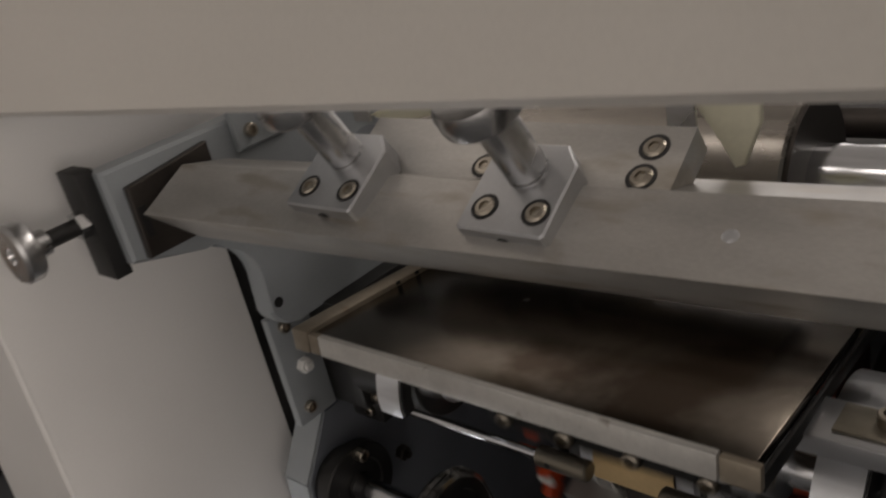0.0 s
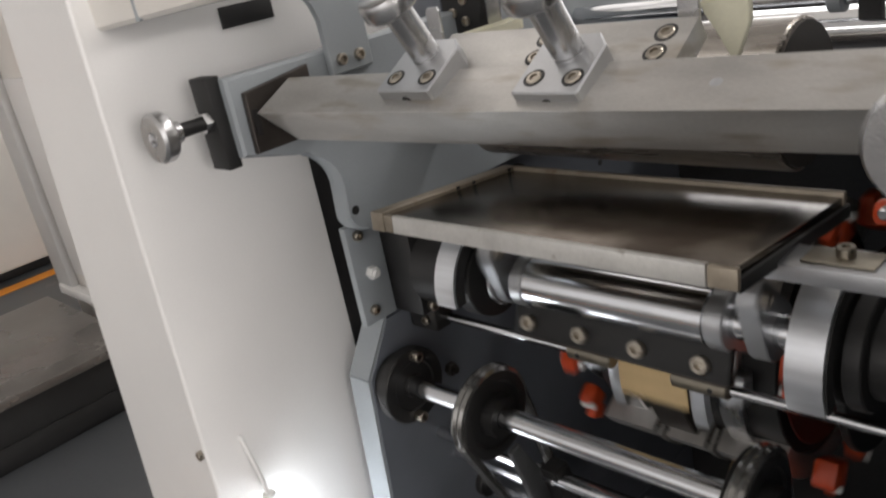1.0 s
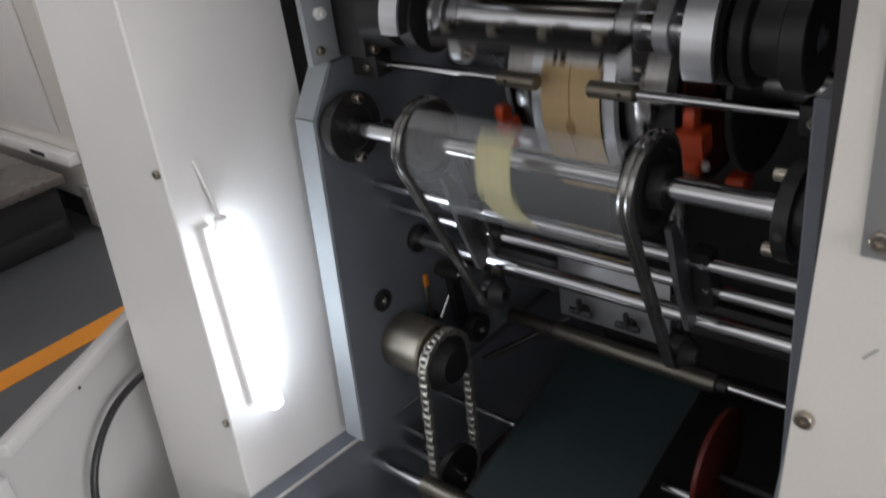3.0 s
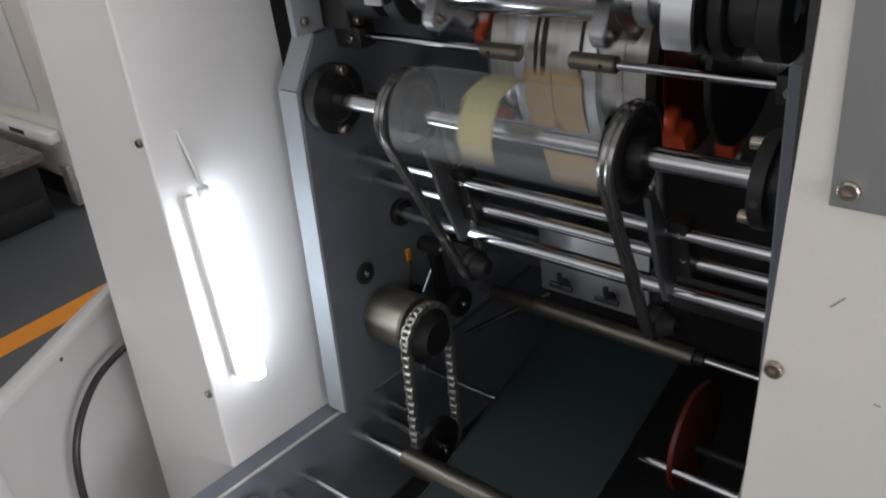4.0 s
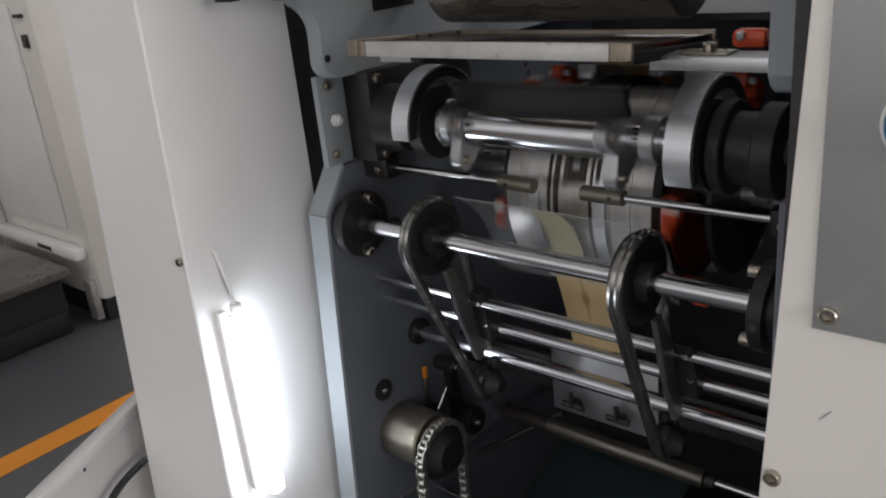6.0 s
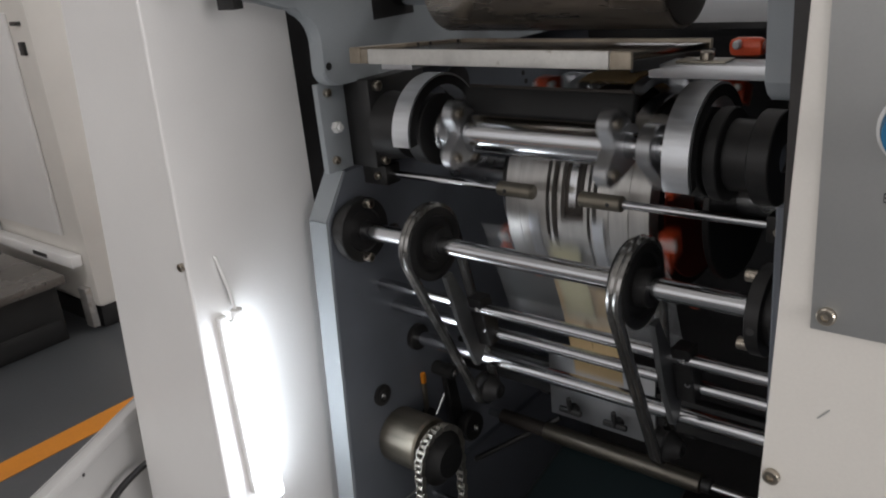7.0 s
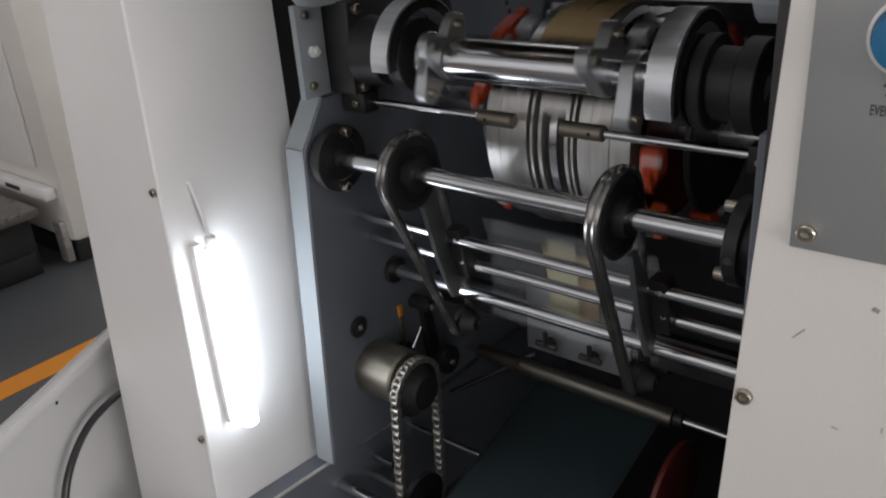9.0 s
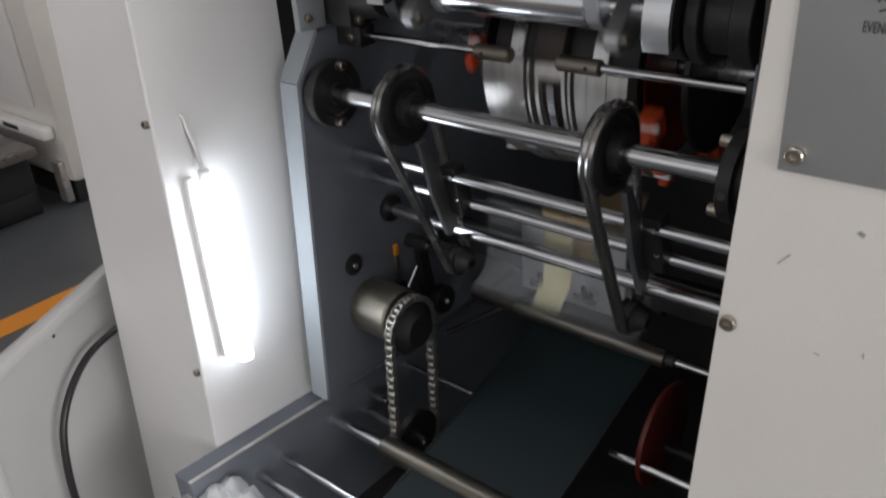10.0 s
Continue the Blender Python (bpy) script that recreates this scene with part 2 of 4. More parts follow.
def tube(bm, pts, r, n=10, closed=False, flat=1.0):
    """A round (or flattened) cord along the points."""
    pts = [Vector(p) for p in pts]
    k = len(pts)
    rings = []
    up = None
    for i, p in enumerate(pts):
        a = pts[i - 1] if (i or closed) else p
        b = pts[(i + 1) % k] if (i < k - 1 or closed) else p
        t = (b - a).normalized()
        if up is None:
            up = t.orthogonal().normalized() if abs(t.x) > 0.9 else Vector((1, 0, 0)).cross(t).normalized()
        side = t.cross(up).normalized()
        up = side.cross(t).normalized()
        rings.append([bm.verts.new(p + r * (math.cos(2 * math.pi * j / n) * side + flat * math.sin(2 * math.pi * j / n) * up)) for j in range(n)])
    for i in range(k if closed else k - 1):
        p, q = rings[i], rings[(i + 1) % k]
        for j in range(n):
            bm.faces.new((p[j], p[(j + 1) % n], q[(j + 1) % n], q[j]))
    if not closed:
        bm.faces.new(rings[0][::-1])
        bm.faces.new(rings[-1])
    return bm


BOLTS = {}


def bolt(parent, at, way, r=0.0065, h=0.008, material=None, name="bolt", hexed=False, label=""):
    """A socket-head screw (or hexagon head) whose head stands out along way from the place at."""
    key = (r, h, hexed, (material or BRASS).name)
    if key not in BOLTS:
        bm = B()
        if hexed:
            turned(bm, [(0, 0), (0, r), (h * 0.85, r), (h, r * 0.86), (h, 0)], (0, 0, 0), "z", 6)
            turned(bm, [(h, r * 0.5), (h * 1.5, r * 0.5), (h * 1.5, 0)], (0, 0, 0), "z", 16)
        else:
            s = r * 0.5
            turned(bm, [(0, 0), (0, r), (h - r * 0.15, r), (h, r * 0.85), (h, s * 1.05)], (0, 0, 0), "z", 24)
            turned(bm, [(h, s * 1.05), (h - r * 0.1, s), (h * 0.35, s), (h * 0.3, 0)], (0, 0, 0), "z", 6)
        bmesh.ops.recalc_face_normals(bm, faces=bm.faces[:])
        me = bpy.data.meshes.new(name)
        bm.to_mesh(me)
        bm.free()
        me.materials.append(material or BRASS)
        BOLTS[key] = me
    ob = new(name, BOLTS[key])
    ob.parent = parent
    ob.matrix_basis = Matrix.Translation(Vector(at) - ORIGIN[parent.name]) @ Vector(way).to_track_quat("Z", "Y").to_matrix().to_4x4()
    return tagged(ob, label)


# ---- the hall ----
solid("floor", box(B(), (-9, -5, -0.1), (7, 8, 0)), FLOORM, "grey glossy epoxy factory floor, worn in patches", "floor", kind="structure")
solid("ceiling", box(B(), (-9, -5, 4.5), (7, 8, 4.6)), HALLW, "pale factory hall ceiling", "ceiling", kind="structure")
solid("wall_west", box(B(), (-9.2, -5, 0), (-9, 8, 4.5)), HALLW, "plain pale hall wall", "wall", kind="structure")
bm = B()
for lo, hi in (((7, -5, 0), (7.2, 8, 1.1)), ((7, -5, 3.5), (7.2, 8, 4.5)), ((7, -5, 1.1), (7.2, -3.2, 3.5)), ((7, 4.2, 1.1), (7.2, 8, 3.5))):
    box(bm, lo, hi)
solid("wall_east", bm, HALLW, "pale hall wall with an added, unseen window opening", "wall", kind="structure")
# unseen glowing pane, added as fill from the east
w = thing("window_9", (7.1, 0.5, 1.1), "unseen glowing pane added as fill light", "window", kind="structure")
part("pane", box(B(), (7.12, -3.2, 1.1), (7.13, 4.2, 3.5)), PANED, w)
fr = B()
for y in (-3.2, -1.4, 0.45, 2.3, 4.14):
    box(fr, (7.06, y, 1.1), (7.11, y + 0.06, 3.5))
part("window_frame", fr, WHITEP, w)


def wall_with_windows(name, y0, y1, spans, z0, z1):
    bm = B()
    xs = [-9] + [x for s in spans for x in s] + [7]
    for i in range(0, len(xs), 2):
        box(bm, (xs[i], y0, z0), (xs[i + 1], y1, z1))
    box(bm, (-9, y0, 0), (7, y1, z0))
    box(bm, (-9, y0, z1), (7, y1, 4.5))
    solid(name, bm, HALLW, "pale hall wall with wide windows", "wall", kind="structure")


# glazing taken down near the floor as a glowing bright backdrop
wall_with_windows("wall_north", 8, 8.2, [(-8, -4.6), (-4.3, -1.2)], 0.12, 3.4)
# unseen windows behind the camera, added to fill the front faces
wall_with_windows("wall_south", -5.2, -5, [(-5, -1.7), (-1.4, 3.6)], 0.9, 3.4)
NUM = 0
for y, spans in ((8.1, [(-8, -4.6), (-4.3, -1.2)]), (-5.1, [(-5, -1.7), (-1.4, 3.6)])):
    for a, b in spans:
        NUM += 1
        w = thing("window_%d" % NUM, ((a + b) / 2, y, 1.0), "wide glowing hall window with pale frame, the south pair unseen and added", "window", kind="structure")
        part("pane", box(B(), (a, y + 0.02 * (1 if y > 0 else -1), 0.12), (b, y + 0.03 * (1 if y > 0 else -1), 3.4)), PANE if y > 0 else PANED, w)
        fr = B()
        for x in (a, (a + b) / 2 - 0.03, b - 0.06):
            box(fr, (x, y - 0.04, 0.95), (x + 0.06, y + 0.01, 3.4))
        box(fr, (a, y - 0.045, 2.1), (b, y + 0.005, 2.16))
        part("window_frame", fr, WHITEP, w)
solid("floor_line_far", box(B(), (-4.92, -4.5, -0.001), (-4.80, 7.5, 0.002)), LINE, "orange painted marking line far across the floor", "marking", kind="structure")
solid("floor_line", box(B(), (-2.03, -4.5, -0.001), (-1.93, 7.5, 0.002)), LINE, "orange painted marking line on the floor", "marking", kind="structure")

# ---- neighbouring machine across the aisle ----
far = thing("neighbouring_platform", (-3.1, -0.7, 0), "low black machine platform with a worn steel ledge across the aisle", "platform")
part("plinth", box(B(), (-3.50, -2.4, 0), (-2.70, 1.00, 0.25), 0.01), BARB, far, "black steel plinth")
part("ledge", box(B(), (-3.55, -2.4, 0.25), (-2.64, 1.015, 0.285), 0.004), LEDGEM, far, "worn steel ledge")
part("kick_plate", box(B(), (-2.6995, -2.3, 0.02), (-2.690, 0.98, 0.10), 0.003), BARB, far, "dark kick plate")
cabf = thing("far_cabinet", (-5.5, 0.8, 0), "pale enamelled machine cabinet with a red top rail", "cabinet")
part("cabinet_body", box(B(), (-6.0, -1.8, 0.06), (-5.0, 3.2, 1.27), 0.03), HOODW, cabf)
part("foot", box(B(), (-5.9, -1.7, 0), (-5.06, 3.1, 0.06), 0.01), BLACK, cabf, "black foot")
part("red_rail", box(B(), (-5.12, -1.6, 1.27), (-5.03, 3.0, 1.36), 0.01), ORANGE, cabf, "red top rail")
for y in (-0.6, 0.6, 1.8):
    part("panel_joint", box(B(), (-5.001, y, 0.10), (-4.9985, y + 0.008, 1.24)), GREY, cabf, "dark joint between panels")
col = thing("machine_column", (-2.9, 1.35, 0), "cream enamelled machine column with a black foot across the aisle", "machine")
part("column_body", box(B(), (-3.5, 1.11, 0.10), (-2.62, 2.4, 2.2), 0.03), HOODW, col)
part("corner_post", box(B(), (-3.52, 1.07, 0.30), (-3.36, 1.109, 2.2), 0.012), DOORP, col, "pale grey corner post")
part("door_panel", box(B(), (-3.33, 1.094, 0.40), (-2.76, 1.1095, 1.26), 0.006), WHITE, col, "flat door panel")
part("sill", box(B(), (-3.50, 1.06, 0.287), (-2.66, 1.109, 0.335), 0.008), WHITE, col, "white sill along the ledge")
part("sill_slot", box(B(), (-2.98, 1.058, 0.300), (-2.86, 1.0605, 0.318)), BLACK, col, "dark slot in the sill")
part("foot", box(B(), (-3.4, 1.13, 0), (-2.66, 2.3, 0.10), 0.01), BLACK, col, "black foot")
part("bracket", box(B(), (-2.72, 1.085, 0.02), (-2.66, 1.115, 0.19), 0.004), BRUSH, col, "bolted steel foot bracket")
part("latch", box(B(), (-2.705, 1.098, 1.108), (-2.668, 1.112, 1.156), 0.003), BLACK, col, "black latch")
part("latch", box(B(), (-2.73, 1.098, 1.214), (-2.665, 1.112, 1.228), 0.003), BLACK, col, "black latch")

# ---- left cabinet, with the lit wall ----
PX = -0.530
cab = thing("left_cabinet", (-0.71, 0.45, 0), "white enamelled sheet-metal machine cabinet beside the works", "cabinet")
part("side_panel", prism(B(), [(0.274, 0.05), (0.287, 0.50), (0.335, 2.05), (0.80, 2.05), (0.80, 1.36), (0.548, 1.36), (0.548, 0.05)], PX - 0.004, PX, 0.0008), WHITE, cab)
bm = prism(B(), [(-0.810, 0.05), (-0.690, 2.05), (PX - 0.0045, 2.05), (PX - 0.0045, 0.05)], 0.0, 0.004, 0.001, "xz")
bm.transform(Matrix(((1, 0, 0, 0), (0, 1, 0.031, 0.272), (0, 0, 1, 0), (0, 0, 0, 1))))
part("front_panel", bm, WHITE, cab)
part("corner_fold", tube(B(), [(PX - 0.003, 0.276, 0.05), (PX - 0.003, 0.289, 0.50), (PX - 0.003, 0.337, 2.05)], 0.0035, 8), WHITE, cab, "rounded corner fold")
part("outer_panel", prism(B(), [(0.30, 0.05), (0.36, 2.05), (1.6, 2.05), (1.6, 0.05)], -0.689, -0.685), WHITE, cab)
# shade of the gap behind the side panel, put in as a near-black sheet
part("inner_panel", box(B(), (PX - 0.008, 0.549, 0.05), (PX - 0.0045, 1.6, 1.42)), DARK, cab, "near-black sheet standing in for the shaded gap")
for z in (0.964, 0.552):
    bolt(cab, (-0.541, 0.271 + 0.031 * z, z), (0, -1, 0), 0.006, 0.006)

# ---- LED lamp ----
lamp = thing("led_tube_lamp", (-0.515, 0.335, 0.55), "lit slim LED tube lamp on the white cabinet side", "lamp")
part("housing", box(B(), (PX, 0.328, 0.566), (PX + 0.012, 0.343, 0.875), 0.002), WHITEP, lamp)
part("tube", rod(B(), (PX + 0.031, 0.352, 0.560), (PX + 0.031, 0.352, 0.868), 0.0135, 20, 0.003), TUBE, lamp, "glowing frosted tube")
part("carrier", box(B(), (PX + 0.001, 0.343, 0.57), (PX + 0.016, 0.360, 0.862), 0.002), WHITEP, lamp)
part("end_cap", rod(B(), (PX + 0.022, 0.352, 0.868), (PX + 0.022, 0.352, 0.885), 0.009, 16), WHITEP, lamp)
part("cord", tube(B(), [(PX + 0.02, 0.352, 0.884), (PX + 0.018, 0.351, 0.91), (PX + 0.010, 0.349, 0.94), (PX + 0.004, 0.348, 0.962), (PX - 0.003, 0.348, 0.966)], 0.0028), WHITEP, lamp, "thin pale cord")

# ---- right panel with label plate ----
RY = 0.212
rp = thing("right_front_panel", (0.62, RY, 0), "white enamelled front panel of the machine with grey control plate", "panel")
part("panel_sheet", prism(B(), [(0.262, 0.05), (1.3, 0.05), (1.3, 2.0), (0.356, 2.0)], RY, RY + 0.003, 0.0008, "xz"), HOODW, rp)
part("label_plate", box(B(), (0.3345, RY - 0.0015, 1.1155), (0.62, RY - 0.0002, 1.45), 0.0004), PLATEL, rp, "satin grey control plate")
for x, z, r in ((0.344, 1.1265, 0.0058), (0.316, 0.998, 0.0058), (0.322, 0.60, 0.0058)):
    bolt(rp, (x, RY - 0.0015, z), (0, -1, 0), r, 0.004)
bt = part("push_button", turned(B(), [(0, 0), (0, 0.0185), (0.006, 0.0185), (0.010, 0.016), (0.016, 0.0155), (0.017, 0)], (0.384, RY - 0.0015, 1.246), "y", 32,
          m=Matrix.Translation((0.384, RY - 0.0015, 1.246)) @ Matrix.Rotation(radians(90), 4, "X")), BLUE, rp, "round blue push button")

for x, z, w, h, a in ((0.346, 1.056, 0.011, 0.0008, -50), (0.375, 0.994, 0.004, 0.0008, 10),
                      (0.402, 1.003, 0.0008, 0.004, 0), (0.388, 1.085, 0.004, 0.003, 25)):
    part("scratch", box(B(), (-w / 2, -0.0004, -h / 2), (w / 2, 0.0, h / 2), 0, Matrix.Translation((x, RY - 0.0001, z)) @ Matrix.Rotation(radians(a), 4, "Y")), PLATEL, rp, "small scuff in the paint")

part("bezel", turned(B(), [(0, 0.0190), (0, 0.0218), (0.003, 0.0212), (0.0036, 0.0192)], None, n=36, m=Matrix.Translation((0.384, RY - 0.0015, 1.246)) @ Matrix.Rotation(radians(90), 4, "X")), WHITEP, bt, "pale ring round the button")

# ---- upper front cover (raised) ----
hood = thing("upper_front_cover", (0.2, 0.36, 1.466), "warm white enamelled front cover above the works", "cover")
bm = prism(B(), [(-0.562, 1.463), (-0.56, 1.540), (1.3, 1.640), (1.3, 1.556)], 0.0, 0.018, 0.004, "xz")
bm.transform(Matrix.Translation((-0.56, 0.340, 0)) @ Matrix.Rotation(-0.066, 4, "Z") @ Matrix.Translation((0.56, 0, 0)))
part("cover_sheet", bm, HOODW, hood)

part("top_flange", box(B(), (-0.556, 0.3405, 1.5405), (0.0, 0.46, 1.5445), 0.001, Matrix.Translation((-0.56, 0.340, 1.54)) @ Matrix.Rotation(-0.066, 4, "Z") @ Matrix.Rotation(-0.0537, 4, "Y") @ Matrix.Translation((0.56, -0.340, -1.54))), HOODW, hood, "folded top edge")
part("grip_slot", box(B(), (PX + 0.0002, 0.479, 1.437), (PX + 0.003, 0.550, 1.461), 0.0005), BLACK, cab, "black grip slot")

# ---- side plates ----
GX = -0.457
lp = thing("left_side_frame", (GX - 0.02, 0.75, 0.42), "grey painted steel side frame of the works", "frame")
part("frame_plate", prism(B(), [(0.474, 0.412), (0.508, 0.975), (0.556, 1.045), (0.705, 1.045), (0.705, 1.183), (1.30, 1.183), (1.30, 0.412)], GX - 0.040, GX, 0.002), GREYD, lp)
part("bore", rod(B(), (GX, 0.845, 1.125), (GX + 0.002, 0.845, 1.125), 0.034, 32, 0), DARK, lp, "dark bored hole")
# front edge in the paler grey: the light on it is put into the colour
fe = part("front_edge", prism(B(), [(0.471, 0.414), (0.505, 0.975), (0.509, 0.975), (0.475, 0.414)], GX - 0.040, GX - 0.001), GREY, lp, "front edge, coloured lighter where light meets it")
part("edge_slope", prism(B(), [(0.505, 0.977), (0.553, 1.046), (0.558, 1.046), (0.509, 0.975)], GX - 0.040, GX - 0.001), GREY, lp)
part("frame_plug", turned(B(), [(0, 0), (0, 0.019), (0.004, 0.019), (0.006, 0.012), (0.004, 0.007), (0.002, 0)], (GX, 0.570, 0.643), "x", 24), BLACK, lp, "black hole plug")
bolt(lp, (GX + 0.003, 0.570, 0.643), (1, 0, 0), 0.0065, 0.005, STEEL)
bolt(lp, (GX, 1.014, 1.061), (1, 0, 0), 0.009, 0.02, STEEL)
for y, z in ((1.048, 1.109), (1.056, 1.092)):
    part("tapped_hole", rod(B(), (GX, y, z), (GX + 0.001, y, z), 0.005, 14, 0), DARK, lp)

sp = thing("upper_side_frame", (GX - 0.02, 0.7, 1.18), "grey painted upper side plate with a rounded nose", "frame")
nose = [(0.402, 1.315)] + [(0.470, 1.300)] + arc((0.470, 1.245), 0.050, 80, 0, 6) + arc((0.540, 1.209), 0.028, 190, 270, 6) + [(0.575, 1.181), (1.3, 1.181), (1.3, 1.398), (0.402, 1.398)]
part("upper_plate", prism(B(), nose, GX + 0.006, GX + 0.033, 0.003), GREY, sp)
part("hole", rod(B(), (GX + 0.032, 0.524, 1.211), (GX + 0.0336, 0.524, 1.211), 0.0055, 16, 0), BLACK, sp, "dark tapped hole")
part("window_slot", box(B(), (GX + 0.0318, 0.625, 1.262), (GX + 0.0336, 0.715, 1.300), 0.0), BLACK, sp, "dark slot in the plate")
arm = thing("bracket_arm", (GX + 0.03, 0.56, 1.37), "grey painted curved bracket arm bolted to the side plate", "bracket")
part("arm_plate", prism(B(), [(0.530, 1.368), (0.592, 1.368), (0.592, 1.62), (0.33, 1.62), (0.33, 1.47), (0.475, 1.472)] + arc((0.490, 1.430), 0.04, 80, 0, 6), GX + 0.0335, GX + 0.042, 0.002), GREY, arm)
for y in (0.546, 0.572):
    bolt(arm, (GX + 0.042, y, 1.384), (1, 0, 0), 0.0065, 0.006)

# right-hand side frame, mostly in the dark; the shade is in its colour
rf = thing("opposite_side_frame", (0.20, 0.8, 0.3), "grey painted side frame behind the control panel, coloured dark for its shade", "frame")
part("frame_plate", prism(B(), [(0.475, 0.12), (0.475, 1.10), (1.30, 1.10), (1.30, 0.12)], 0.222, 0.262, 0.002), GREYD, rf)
part("front_edge", prism(B(), [(0.168, 0.12), (0.266, 1.10), (0.290, 1.10), (0.290, 0.12)], 0.462, 0.4745, 0.001, "xz"), GREY, rf, "front edge, coloured lighter where light meets it")
part("upper_plate", prism(B(), [(0.50, 1.212)] + arc((0.52, 1.212), 0.02, 180, 270, 4) + [(1.3, 1.192), (1.3, 1.45), (0.50, 1.45)], 0.198, 0.228, 0.003), GREY, rf, "grey rounded upper plate")
# added near-black plate, stands in for shade beyond the upper plate
part("upper_shade_plate", box(B(), (0.2290, 0.5, 1.103), (0.248, 1.3, 1.6)), DARK, rf)

# added near-black sheets round the works; deck and back keep light off the drum
wk = thing("works_casing", (-0.1, 1.3, 0.0), "added near-black sheets that keep the works shaded", "casing")
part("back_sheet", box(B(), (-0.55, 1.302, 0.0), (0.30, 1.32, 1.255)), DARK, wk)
part("shade_deck", box(B(), (-0.30, 0.765, 1.226), (0.187, 1.301, 1.234)), DARK, wk)
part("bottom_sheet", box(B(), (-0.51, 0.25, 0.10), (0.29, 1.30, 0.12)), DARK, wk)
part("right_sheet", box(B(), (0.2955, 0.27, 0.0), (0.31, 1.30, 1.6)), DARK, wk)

low = thing("lower_side_frame", (-0.52, 0.7, 0), "dark grey lower side plate with a chipped white top edge", "frame")
part("lower_plate", prism(B(), [(0.20, 0.12), (0.20, 0.412), (0.46, 0.393), (0.70, 0.372), (1.30, 0.372), (1.30, 0.12)], -0.529, -0.486, 0.001), GREYD, low)
part("painted_edge", prism(B(), [(0.20, 0.4125), (0.46, 0.3935), (0.68, 0.3743), (0.68, 0.3773), (0.46, 0.3967), (0.20, 0.4157)], -0.4915, -0.4862, 0.0008), RIMW, low, "white chipped paint along the edge")

# ---- bearing block at the left end of the rotor ----
RA = Vector((0, 0.617, 1.107))
bb = thing("bearing_block", (GX, 0.58, 1.05), "grey and black bearing block of the rotor", "bearing")
part("front_strip", box(B(), (GX - 0.005, 0.520, 1.050), (GX + 0.006, 0.572, 1.184), 0.001), GREY, bb, "grey painted strip")
part("block", box(B(), (GX + 0.0005, 0.574, 1.050), (GX + 0.055, 0.700, 1.183), 0.003), BLACK, bb)
part("collar", turned(B(), [(0, 0), (0, 0.052), (0.045, 0.046), (0.05, 0.03), (0.05, 0)], (GX + 0.055, RA.y, RA.z), "x", 40), BLACK, bb)
for z in (1.068, 1.170):
    bolt(bb, (GX + 0.006, 0.536, z), (1, 0, 0), 0.0065, 0.007)
bolt(bb, (GX + 0.006, 0.545, 1.117), (1, 0, 0), 0.009, 0.009, WHITEP, "lock_nut", True)
bolt(bb, (GX + 0.055, 0.590, 1.172), (1, 0, 0), 0.0075, 0.008)
bolt(bb, (GX + 0.055, 0.590, 1.060), (1, 0, 0), 0.0075, 0.008)

# ---- rotor ----
rotor = thing("folding_rotor", (-0.12, RA.y, RA.z), "polished steel folding rotor with arms and a bolted black bar, turning", "rotor")
part("shaft", rod(B(), (-0.40, RA.y, RA.z), (0.18, RA.y, RA.z), 0.017), CHROME, rotor)
part("sleeve", rod(B(), (-0.2445, RA.y, RA.z), (-0.0245, RA.y, RA.z), 0.0290, 48), CHROME, rotor, "bright ground sleeve")


def rot_arm(x0, x1, ang, reach, wide):
    """A rounded lever on the shaft; ang from the front, upwards."""
    c, s = -math.cos(radians(ang)), math.sin(radians(ang))
    outl = []
    base, tip = 0.030, wide
    for k in range(9):
        a = radians(90 + 180 * k / 8)
        outl.append((base * math.cos(a), base * math.sin(a)))
    for k in range(7):
        a = radians(-90 + 180 * k / 6)
        outl.append((reach + tip * math.cos(a), tip * math.sin(a)))
    poly = [(RA.y + c * u - s * v, RA.z + s * u + c * v) for u, v in outl]
    return prism(B(), poly, x0, x1, 0.0015)


for x0, x1, ang, reach in ((-0.262, -0.245, -140, 0.050), (-0.262, -0.2455, -62, 0.046), (-0.288, -0.270, 130, 0.052),
                           (-0.024, -0.004, -140, 0.050), (-0.0235, -0.0045, -62, 0.046), (0.018, 0.038, 130, 0.052)):
    lever = part("lever", rot_arm(x0, x1, ang, reach, 0.016), ALU, rotor, "worn aluminium lever")
    tip = Vector((x1, RA.y - reach * math.cos(radians(ang)), RA.z + reach * math.sin(radians(ang))))
    bolt(lever, tip, (1, 0, 0), 0.0065, 0.006, BRASS)
bar = part("clamp_bar", box(B(), (-0.266, RA.y - 0.0625, RA.z - 0.006), (-0.003, RA.y - 0.0265, RA.z + 0.007), 0.002), BARB, rotor, "black clamp bar with screws")
part("lip", box(B(), (-0.262, RA.y - 0.0665, RA.z - 0.0036), (-0.007, RA.y - 0.062, RA.z), 0.0006), BROWN, bar, "thin steel lip of the bar")
for i in range(4):
    bolt(bar, (-0.244 + i * 0.071, RA.y - 0.047, RA.z + 0.007), (0, 0, 1), 0.0092, 0.0075, BRASS)
for x0, x1 in ((-0.329, -0.303), (0.078, 0.104)):
    part("bearing_hub", ring(B(), (0, RA.y, RA.z), 0.052, 0.016, x0, x1, n=48), BLACK, rotor, "black bearing hub")
part("collar", ring(B(), (0, RA.y, RA.z), 0.034, 0.016, -0.292, -0.286), STEEL, rotor)
for x0, x1, r in ((0.1105, 0.126, 0.054), (0.126, 0.158, 0.041), (0.158, 0.182, 0.053)):
    part("hub", ring(B(), (0, RA.y, RA.z), r, 0.016, x0, x1), BLACK, rotor, "black hub")

